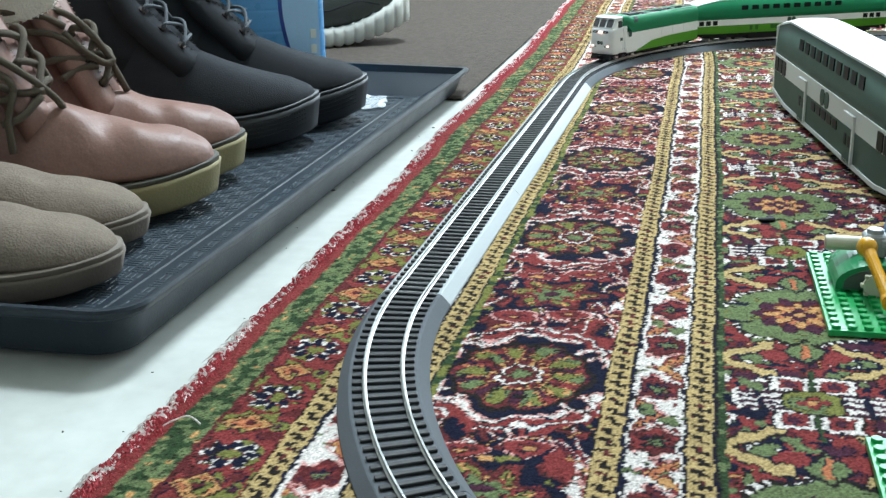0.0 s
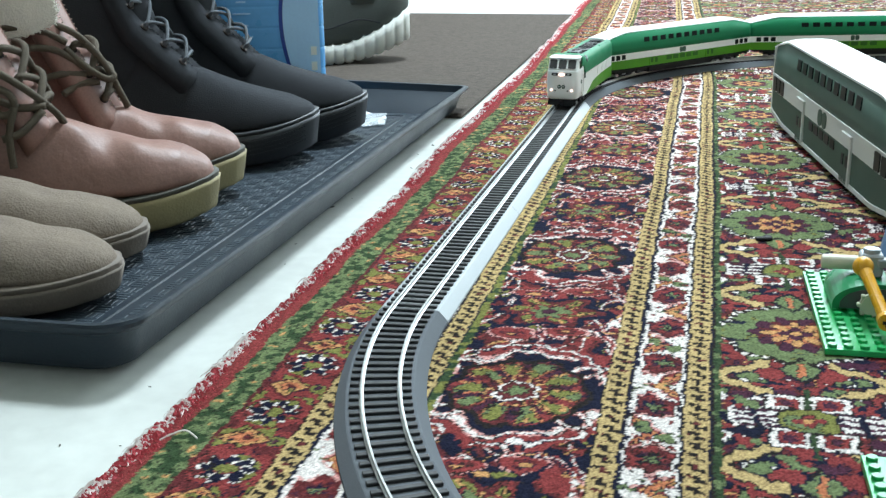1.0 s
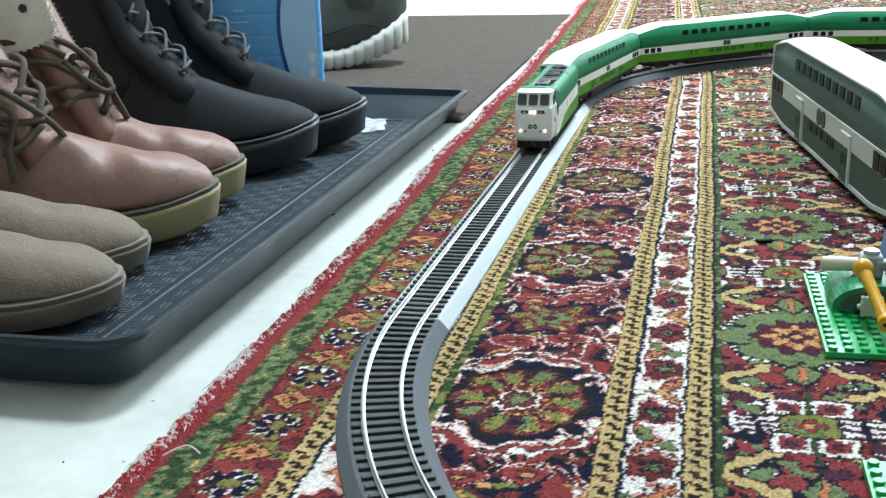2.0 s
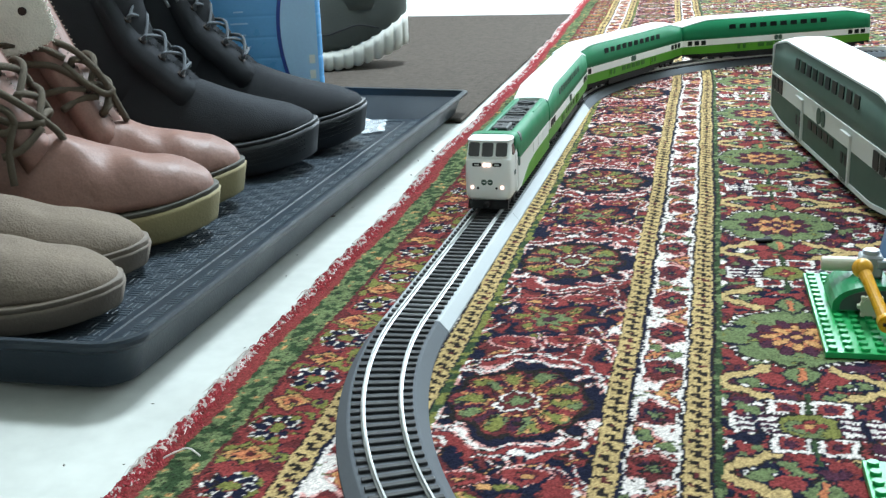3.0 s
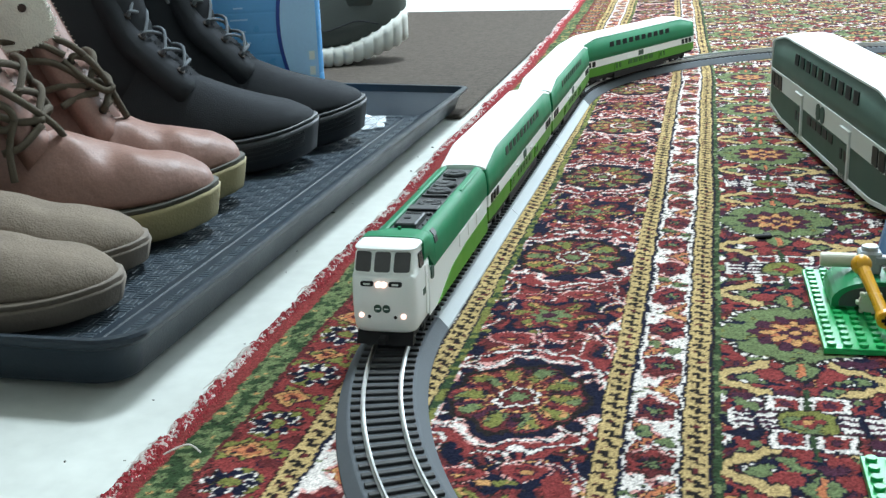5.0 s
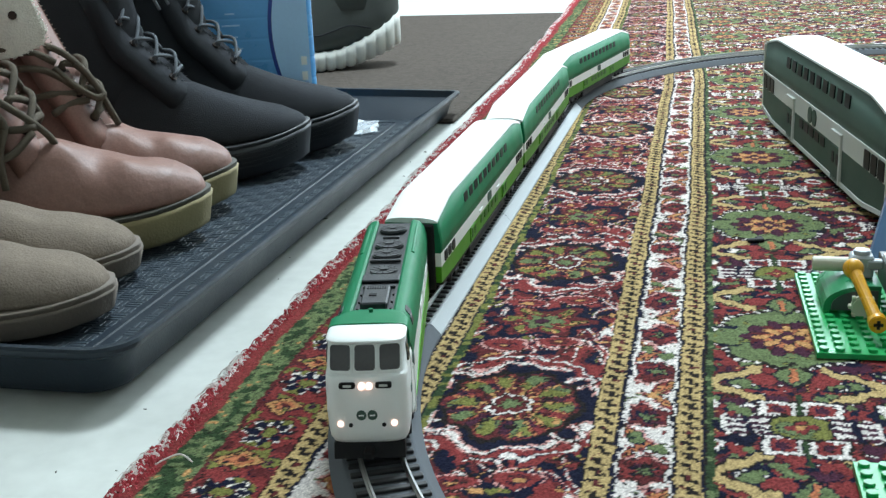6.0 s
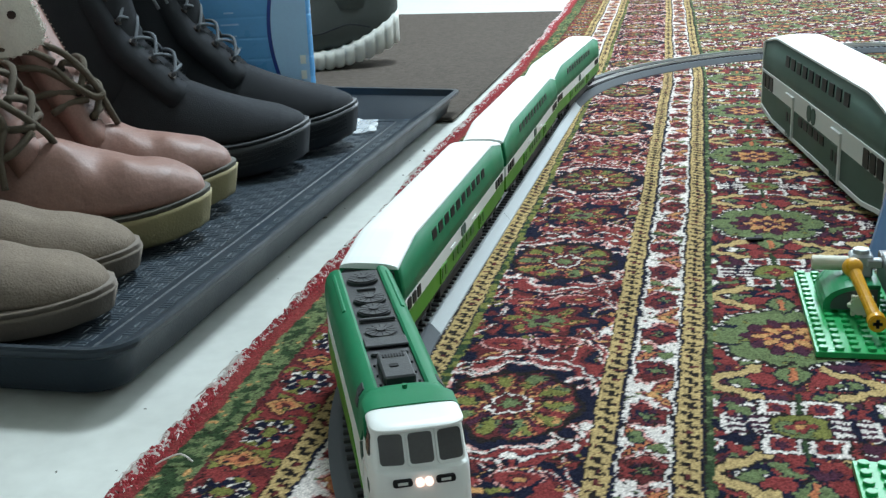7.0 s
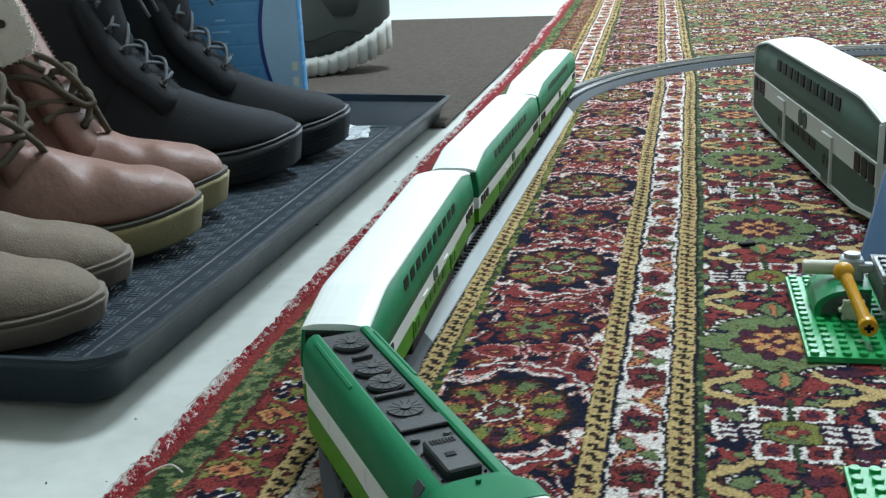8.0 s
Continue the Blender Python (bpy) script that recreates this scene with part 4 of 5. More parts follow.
def boot_tray():
    t = thing("boot_tray", "black ribbed plastic boot tray on the floor beside the rug", "shoe tray")
    x0, x1, y0, y1 = -0.650, -0.2645, 0.468, 1.262
    cx, cy = (x0 + x1) / 2, (y0 + y1) / 2

    def ring(dx, z, r=0.024):
        """A rounded outline dx inside the rim; the far corner is tighter, and the rim dips there to fit the camera's
        view.
        """
        hx, hy = (x1 - x0) / 2 - dx, (y1 - y0) / 2 - dx
        out = []
        for sx, sy, a0 in ((1, 1, 0), (-1, 1, 90), (-1, -1, 180), (1, -1, 270)):
            q = max(0.003, (r if sy < 0 else 0.008) - dx * 0.3)
            for k in range(11):
                a = radians(a0 + 9 * k)
                x, y = cx + sx * (hx - q) + q * math.cos(a), cy + sy * (hy - q) + q * math.sin(a)
                rim_drop = max(0.0, (y - 0.9) / 0.36) * (0.0045 - 0.045 * min(0.22, x1 - x)) * max(0.0, z / 0.0276)
                out.append((x + 0.012 * (y - 0.86), y, z - rim_drop))
        return out

    bm = bmesh.new()
    loft(bm, [ring(0.052, FLOOR_Z + 0.0005), ring(0.048, -0.0040), ring(0.0060, 0.0195), ring(0.0024, 0.0208), ring(0.0004, 0.0232), ring(0, 0.0256), ring(0.0008, 0.0272), ring(0.0028, 0.0277),
              ring(0.0054, 0.0268), ring(0.0130, TRAY_Z + 0.003), ring(0.0150, TRAY_Z), ring(0.0600, TRAY_Z), ring(0.0606, TRAY_Z + 0.0009), ring(0.0620, TRAY_Z + 0.0009), ring(0.0626, TRAY_Z)])
    part("tray_body", bm, M_TRAY, t, smooth="auto")
    # fine basket-weave tread
    vs, fs = [], []
    for i in range(30):
        for j in range(64):
            x, y = x1 - 0.026 - 0.0115 * i + 0.012 * (0.0115 * j - 0.36), y0 + 0.030 + 0.0115 * j
            if i == 3:
                continue
            for q in (-0.0038, 0.0, 0.0038):
                hx, hy = (0.0012, 0.0052) if (i + j) % 2 else (0.0052, 0.0012)
                ox, oy = (q, 0) if (i + j) % 2 else (0, q)
                b = len(vs)
                for z, k in ((TRAY_Z - 0.0002, 1.0), (TRAY_Z + 0.00022, 0.75)):
                    vs += [(x + ox + sx * hx * k, y + oy + sy * hy * k, z) for sx, sy in ((-1, -1), (1, -1), (1, 1), (-1, 1))]
                fs += [(b + 4, b + 5, b + 6, b + 7)] + [(b + k, b + (k + 1) % 4, b + 4 + (k + 1) % 4, b + 4 + k) for k in range(4)]
    me = bpy.data.meshes.new("tread")
    me.from_pydata(vs, [], fs)
    me.materials.append(M_TREAD_LIT)
    o = tagged(new("tread", me), "fine woven tread", kind="stuff")
    o.parent = t
    return t


boot_tray()


def shoe(name, label, toe, heading, W, soleh, toeh, rise, shaft, upper_m, sole_m, welt_m, lace_m, lace_r, L=0.275, spring=0.012, rows=4, lace0=0.105, texture=False, fold=0.0, climb=(-0.70, 0.714), loose=(), flap=False, bow=True):
    """A laced shoe, toe at the origin and pointing along +x: sole, welt, upper, tongue, eyelets and laces."""
    t = thing(name, label, "shoe", "shoes on the tray")

    def width(u):
        d = u * L
        tip = min(1.0, d / 0.062)
        w = W * math.sqrt(max(0.0, 1 - (1 - tip) ** 2.3))
        w *= 1 - 0.16 * max(0, min(1, (d - 0.10) / 0.08)) + 0.04 * max(0, min(1, (d - 0.2) / 0.05))
        end = max(0.0, (d - (L - 0.04)) / 0.04)
        return max(0.0008, w * math.sqrt(max(0.0, 1 - end ** 2.4)))

    def lift(u):
        d = u * L
        return spring * max(0, 1 - d / 0.085) ** 1.7

    us = [0.0, 0.006, 0.016, 0.03, 0.05, 0.08, 0.12, 0.17, 0.23, 0.30, 0.38, 0.47, 0.57, 0.68, 0.80, 0.90, 0.955, 0.985, 1.0]

    def slab_part(nm, z0, z1, out, m, lab=""):
        bm = bmesh.new()
        rings = []
        for u in us:
            w, z = width(u) + out, lift(u)
            x = -u * L + out * (1 if u == 0 else 0.5 if u < 0.02 else 0)
            h = z1 - z0
            prof = [(-w * 0.95, z0), (-w, z0 + 0.12 * h), (-w * 1.0, z0 + 0.85 * h), (-w * 0.975, z1), (w * 0.975, z1), (w, z0 + 0.85 * h), (w, z0 + 0.12 * h), (w * 0.95, z0)]
            cut = 0.004 * max(0.0, 1 - u / 0.09) if nm == "sole" else 0.0
            rings.append([(x - cut * (1 - (b - z0) / h), a * (1 - 0.05 * (1 - (b - z0) / h)), z + b) for a, b in prof])
        loft(bm, rings)
        return part(nm, bm, m, t, lab, smooth=True)

    sole = slab_part("sole", 0.0, soleh, 0.004, sole_m)
    slab_part("welt", soleh - 0.0015, soleh + 0.0035, 0.0028, welt_m)
    if texture:
        for sy in (-1, 1):
            bm = bmesh.new()
            for k in range(26):
                d = 0.010 + k * 0.0022
                u = d / L
                for q in range(4):
                    w = width(u) + 0.0046
                    box(bm, (-d, sy * w, lift(u) + soleh * (0.40 + 0.14 * q)), (0.0010, 0.0012, 0.0016), 0)
            part("toe_texture", bm, sole_m, sole)

    def top(u):
        d = u * L
        k = max(0.0, min(1.0, d / 0.028))
        z = toeh * math.sqrt(1 - (1 - k) ** 2)
        z += rise * min(1.0, max(0.0, d - 0.012) / (lace0 - 0.012)) + 0.55 * min(0.05, max(0.0, d - lace0))
        return z * (1 if d < 0.22 else 1 - 0.1 * (d - 0.22) / 0.05)

    bm = bmesh.new()
    rings = []
    n = 17
    fine = us[:6] + [0.08 + 0.0125 * i for i in range(49)] + us[14:]
    for u in fine:
        w, zb, zt = width(u) * 0.985, lift(u) + soleh, top(u)
        ring = []
        d = u * L
        tight = 0.12 + 0.30 * max(0, min(1, (d - 0.03) / 0.09))
        for i in range(n):
            a = math.pi * i / (n - 1)
            c, s = math.cos(a), math.sin(a)
            k = abs(c) ** 0.62 * (1 if c > 0 else -1)
            hgt = s ** 0.78
            bend = max(0, min(1, (d - 0.025) / 0.03)) * s ** 0.6
            soft = math.sin(d * 95 + 2.2 * c + toe[0] * 40) + 0.8 * math.sin(d * 163 - 3.0 * c + toe[1] * 30)
            crease = 0.0009 * fold * bend * soft * (0.55 + 0.45 * math.sin(4.0 * c + d * 37 + toe[1] * 17))
            ring.append((-d - 0.012 * hgt * (1 if d > 0.2 else 0), w * k * (1 - tight * hgt), zb + zt * hgt * max(0.03, 1) + crease))
        rings.append(ring)
    loft(bm, rings)
    up = part("upper", bm, upper_m, t, "", smooth=True)
    md = up.modifiers.new("round", "SUBSURF")
    md.levels = md.render_levels = 2
    # ankle shaft, leaning back
    x0 = -(lace0 + 0.098)
    zs = soleh + toeh + rise + 0.027
    bm = bmesh.new()
    rings = []
    for k in range(9):
        q = k / 8
        z = soleh + 0.045 + (zs + shaft - soleh - 0.045) * q
        cx = x0 - 0.012 * q
        rx, ry = 0.074 - 0.016 * q, W * 0.78 * (1 - 0.06 * q)
        rings.append([(cx + rx * math.cos(a), ry * math.sin(a) * (1 - 0.18 * max(0, math.cos(a))), z + 0.018 * q * math.cos(a)) for a in [i * math.tau / 20 for i in range(20)]])
    loft(bm, rings)
    part("shaft", bm, upper_m, up, "", smooth=True)

    def face(s, y):
        """A place on the lacing front, s metres up it from its foot, y across."""
        h = Vector((climb[0], 0, climb[1])) if s < 0.062 else Vector((-0.38, 0, 0.925))
        base = Vector((-lace0, 0, soleh + top(lace0 / L)))
        if s >= 0.062:
            base = base + Vector((climb[0], 0, climb[1])) * 0.062
            s -= 0.062
        p = base + h * s
        return Vector((p.x - abs(y) * 0.35, y, p.z - 6.5 * y * y - 0.1 * abs(y)))

    bm = bmesh.new()
    loft(bm, [[face(s, y) + Vector((0.001, 0, 0.001)) for y in (-0.017, -0.009, 0, 0.009, 0.017)] + [face(s, y) + Vector((-0.003, 0, -0.004)) for y in (0.017, 0.009, 0, -0.009, -0.017)] for s in (-0.004, 0.02, 0.045, 0.07, 0.10, 0.12)])
    part("tongue", bm, upper_m, up, "", smooth=True)
    for sy in (-1, 1):
        bm = bmesh.new()
        loft(bm, [[face(s, sy * 0.0125) + Vector((0.0028, 0, 0.0030)), face(s, sy * 0.024) + Vector((0.0028, 0, 0.0030)), face(s, sy * 0.030) + Vector((0.0004, 0, -0.0004)), face(s, sy * 0.030) + Vector((-0.007, 0, -0.008)), face(s, sy * 0.0125) + Vector((-0.002, 0, -0.002))]
                  for s in (-0.008, 0.004, 0.02, 0.04, 0.06, 0.08, 0.10, 0.115)])
        part("eyestay", bm, upper_m, up, "", smooth=True)
        bm = bmesh.new()
        for k in range(28):
            p = face(0.002 + k * 0.004, sy * 0.0135) + Vector((0.0030, 0, 0.0034))
            box(bm, p, (0.0022, 0.0006, 0.0008))
        part("stitching", bm, M_STITCH if lace_m is M_LACE_B else M_LACE_G, up)
    pts = {}
    for k in range(rows):
        for sy in (-1, 1):
            p = face(0.010 + 0.022 * k, sy * 0.0185) + Vector((0.0032, 0, 0.0034))
            pts[k, sy] = p
            bm = bmesh.new()
            cyl(bm, (0, 0, 0), 0.0038, 0.0016, "z", 14, bevel=0.0004)
            o = part("eyelet", bm, M_EYELET, up)
            o.matrix_basis = Matrix.Translation(p) @ pose(0, 0, 0, sy * -24, 42, 0)
    out = Vector((0.0042, 0, 0.0050))
    bm = bmesh.new()
    tube(bm, [pts[0, -1], pts[0, -1] + out * 0.8, (pts[0, -1] + pts[0, 1]) / 2 + out * 1.3, pts[0, 1] + out * 0.8, pts[0, 1]], lace_r)
    for k in range(rows - 1):
        for sy in (-1, 1):
            a, b = pts[k, sy], pts[k + 1, -sy]
            tube(bm, [a, a + out * 0.7, (a + b) / 2 + out * (1.5 if sy > 0 else 2.1), b + out * 0.8, b], lace_r)
    knot = (pts[rows - 1, -1] + pts[rows - 1, 1]) / 2 + out * 2.2
    for sy in (-1, 1) if bow else ():
        tube(bm, [pts[rows - 1, sy] + out * 0.3, knot, knot + Vector((0.010, sy * 0.012, 0.012)), knot + Vector((0.030, sy * 0.036, 0.0)), knot + Vector((0.038, sy * 0.030, -0.022)), knot + Vector((0.022, sy * 0.012, -0.012)), knot], lace_r)
        tube(bm, [knot, knot + Vector((0.014, -sy * 0.010, 0.004)), knot + Vector((0.034, -sy * 0.026, -0.018)), knot + Vector((0.046, -sy * 0.028, -0.042))], lace_r * 0.95)
    for run in loose:
        tube(bm, run, lace_r)
    part("laces", bm, lace_m, up, "", smooth=True)
    if flap:
        # the collar folded outwards, fleece side out, with an eyelet and a ragged edge
        edge = [(-0.205, 0.128), (-0.172, 0.132), (-0.147, 0.136), (-0.130, 0.144), (-0.127, 0.152), (-0.129, 0.162), (-0.133, 0.175), (-0.140, 0.190), (-0.205, 0.195)]
        bm = bmesh.new()
        loft(bm, [[(x - 0.4 * k, -0.031 + k - 0.12 * (x + 0.16), z) for x, z in edge] for k in (-0.0035, 0.0, 0.0040)])
        fl = part("folded_collar", bm, M_FLEECE, up, "cream fleece lining folded outwards", smooth="auto")
        rnd = random.Random(8)
        bm = bmesh.new()
        for _ in range(170):
            i = rnd.randrange(1, 7)
            q = rnd.random()
            x, z = (edge[i][j] * (1 - q) + edge[i + 1][j] * q for j in (0, 1))
            y = -0.031 - 0.12 * (x + 0.16) + 0.004 * (rnd.random() - 0.8)
            tube(bm, [(x - 0.003, y, z), (x + 0.0020, y - 0.001, z + 0.002 * (rnd.random() - 0.5)), (x + 0.0045 * rnd.random(), y - 0.001, z + 0.006 * (rnd.random() - 0.4))], 0.0003, 3)
        part("fleece_fibres", bm, M_FLEECE, fl)
        bm = bmesh.new()
        cyl(bm, (-0.147, -0.0370, 0.166), 0.0032, 0.0020, "y", 16, bevel=0.0004)
        part("eyelet", bm, M_EYELET, fl)
    t.matrix_world = pose(toe[0], toe[1], TRAY_Z + 0.0015, 0, 0, heading)
    return t


NEAR_LACES = ([(-0.150, -0.030, 0.124), (-0.137, -0.030, 0.118), (-0.119, -0.024, 0.103), (-0.106, -0.014, 0.087), (-0.102, -0.008, 0.076)],
              [(-0.155, -0.030, 0.103), (-0.141, -0.030, 0.100), (-0.127, -0.028, 0.094), (-0.111, -0.022, 0.094)],
              [(-0.130, -0.032, 0.095), (-0.134, -0.038, 0.077), (-0.133, -0.041, 0.054)],
              [(-0.113, -0.024, 0.091), (-0.126, -0.034, 0.078), (-0.139, -0.038, 0.074)],
              [(-0.150, -0.030, 0.112), (-0.133, -0.032, 0.105), (-0.130, -0.032, 0.094), (-0.138, -0.034, 0.090), (-0.150, -0.032, 0.098)])
FAR_LACES = ([(-0.137, -0.020, 0.143), (-0.120, -0.018, 0.135), (-0.107, -0.014, 0.121), (-0.097, -0.012, 0.105), (-0.093, -0.014, 0.100), (-0.099, -0.018, 0.099), (-0.113, -0.022, 0.110), (-0.126, -0.024, 0.124)],
             [(-0.112, -0.016, 0.126), (-0.101, -0.012, 0.112), (-0.094, -0.008, 0.094), (-0.087, -0.002, 0.074)],
             [(-0.171, -0.033, 0.141), (-0.154, -0.032, 0.140), (-0.137, -0.028, 0.136), (-0.124, -0.024, 0.128)],
             [(-0.143, -0.036, 0.102), (-0.128, -0.030, 0.105), (-0.113, -0.020, 0.103)],
             [(-0.128, -0.035, 0.090), (-0.117, -0.026, 0.096), (-0.104, -0.018, 0.097)],
             [(-0.150, -0.035, 0.126), (-0.134, -0.030, 0.124), (-0.122, -0.024, 0.116), (-0.113, -0.020, 0.108)])
LEATHER = dict(W=0.041, soleh=0.023, toeh=0.024, shaft=0.07, upper_m=M_LEATHER, sole_m=M_CREPE, welt_m=M_WELT, lace_m=M_LACE_B, lace_r=0.0027, rows=3, bow=False, fold=2.8, spring=0.012, climb=(-0.45, 0.893))
shoe("leather_boot", "brown leather lace-up boot with a cream crepe sole", (-0.351, 0.760), 19, loose=NEAR_LACES, lace0=0.112, rise=0.036, **LEATHER)
shoe("leather_boot", "brown leather lace-up boot with a cream crepe sole", (-0.364, 0.842), 17, loose=FAR_LACES, flap=True, lace0=0.094, rise=0.028, **LEATHER)
SUEDE = dict(W=0.041, soleh=0.014, toeh=0.018, rise=0.032, shaft=0.05, upper_m=M_SUEDE, sole_m=M_TAUPES, welt_m=M_TAUPES, lace_m=M_LACE_B, lace_r=0.0026, fold=1.2, spring=0.006, lace0=0.13)
shoe("suede_shoe", "worn taupe suede shoe with a thin matching sole", (-0.339, 0.585), 10, **SUEDE)
shoe("suede_shoe", "worn taupe suede shoe with a thin matching sole", (-0.361, 0.662), 10, **SUEDE)
CANVAS = dict(W=0.046, soleh=0.028, toeh=0.017, rise=0.042, shaft=0.09, upper_m=M_CANVAS, sole_m=M_RUBBER, welt_m=M_RUBBER, lace_m=M_LACE_G, lace_r=0.0016, texture=True, spring=0.014, lace0=0.105, rows=6)
shoe("canvas_boot", "black canvas boot with a thick black rubber sole", (-0.349, 0.985), 18, **CANVAS)
shoe("canvas_boot", "black canvas boot with a thick black rubber sole", (-0.332, 1.084), 18, **CANVAS)

# ---------------------------------------------------------------- mat, sneaker, bottle
bm = bmesh.new()
box(bm, (-0.66, 1.790, FLOOR_Z + 0.0028), (0.80, 1.14, 0.0056), 0.002)
tagged(part("door_mat", bm, M_MAT), "dark brown ribbed door mat on the floor", "mat")

M_UPPER = mat("grey_green_knit", (0.062, 0.070, 0.063), 0.9, 0, 0.35, 300, 1.0, 1400)
M_FOAM = mat("white_foam_sole", (0.60, 0.60, 0.55), 0.7, 0, 0.10, 60, 0.3, 400)
M_JUG = mat("blue_plastic", (0.125, 0.40, 0.76), 0.3, 0, 0.10, 25, 0.08, 300)
M_NAVYP = mat("dark_blue_print", (0.015, 0.05, 0.30), 0.35, 0, 0.08, 25, 0.05, 300)
M_PALEP = mat("pale_blue_print", (0.42, 0.66, 0.95), 0.35, 0, 0.12, 30, 0.05, 300)


def sneaker():
    t = thing("sneaker", "dark knit sneaker with a scalloped white foam sole", "shoe")
    L, W = 0.285, 0.046

    def width(d):
        a = math.sqrt(max(0, 1 - max(0, 1 - d / 0.07) ** 2.2)) * math.sqrt(max(0, 1 - max(0, (d - L + 0.05) / 0.05) ** 2.2))
        return max(0.001, W * a * (1 - 0.12 * max(0, min(1, (d - 0.1) / 0.1))))

    ds = [0, 0.002, 0.006, 0.014, 0.028, 0.05, 0.08, 0.11, 0.14, 0.17, 0.20, 0.23, 0.25, 0.265, 0.276, 0.282, L]

    def lift(d):
        return 0.034 * max(0, (d - 0.165) / (L - 0.165)) ** 1.7 + 0.012 * max(0, 1 - d / 0.07) ** 1.6

    bm = bmesh.new()
    rings = []
    for d in sorted(ds[:9] + [0.150 + 0.0019 * k for k in range(70)] + ds[-3:]):
        wave = abs(math.sin((d - 0.150) * math.pi / 0.0152)) ** 0.6 if d > 0.150 else 1.0
        w, z = width(d) + 0.0018 + 0.0032 * wave, lift(d) + 0.0030 * (1 - wave)
        h = 0.026 + 0.020 * max(0, (d - 0.18) / (L - 0.18)) ** 1.3
        rings.append([(-d, -w * 0.9, z), (-d, -w, z + 0.3 * h), (-d, -w * 1.02, z + 0.7 * h), (-d, -w * 0.94, z + h), (-d, w * 0.94, z + h), (-d, w * 1.02, z + 0.7 * h), (-d, w, z + 0.3 * h), (-d, w * 0.9, z)])
    loft(bm, rings)
    sole = part("sole", bm, M_FOAM, t, smooth=True)
    bm = bmesh.new()
    rings = []
    for d in ds:
        w = width(d) * 0.97
        zt = 0.050 * math.sqrt(max(0.02, 1 - max(0, 1 - d / 0.06) ** 2)) + 0.062 * max(0, min(1, (d - 0.06) / 0.11)) ** 1.2 + 0.02 * max(0, (d - 0.2) / 0.085)
        base = lift(d) + 0.020
        ring = []
        for i in range(13):
            a = math.pi * i / 12
            c, s = math.cos(a), math.sin(a) ** 0.7
            ring.append((-d, w * (abs(c) ** 0.6) * (1 if c > 0 else -1) * (1 - 0.25 * s * min(1, d / 0.12)), base + zt * s))
        rings.append(ring)
    loft(bm, rings)
    up = part("upper", bm, M_UPPER, t, smooth=True)
    md = up.modifiers.new("round", "SUBSURF")
    md.levels = md.render_levels = 2
    bm = bmesh.new()
    loft(bm, [[(-0.215 + (0.068 - 0.006 * q) * math.cos(a), (0.034 - 0.002 * q) * math.sin(a), 0.085 + 0.022 * q + 0.012 * q * 0.25 * math.cos(a)) for a in [i * math.tau / 24 for i in range(24)]] for q in range(5)])
    part("collar", bm, M_UPPER, up, smooth=True)
    # overlay seam that swoops along the side, laces and eyelets
    for sy in (-1, 1):
        bm = bmesh.new()
        tube(bm, [(-0.10, sy * 0.041, 0.075), (-0.125, sy * 0.0435, 0.060), (-0.155, sy * 0.0425, 0.052), (-0.18, sy * 0.042, 0.058), (-0.205, sy * 0.0405, 0.064), (-0.235, sy * 0.0385, 0.058)], 0.0011, 6)
        part("seam", bm, M_CANVAS, up)
        for k in range(4):
            bm = bmesh.new()
            cyl(bm, (-0.100 - 0.018 * k, sy * 0.024, 0.094 + 0.011 * k), 0.003, 0.003, "z", 12)
            part("eyelet", bm, M_RUBBER, up)
    bm = bmesh.new()
    for k in range(4):
        x, z = -0.100 - 0.018 * k, 0.094 + 0.011 * k
        tube(bm, [(x, -0.024, z), (x - 0.004, -0.012, z + 0.012), (x - 0.006, 0.012, z + 0.012), (x, 0.024, z)], 0.0026)
    part("laces", bm, M_CANVAS, up)
    t.matrix_world = pose(-0.694, 1.545, FLOOR_Z + 0.0062, 0, 0, 205)
    return t


sneaker()


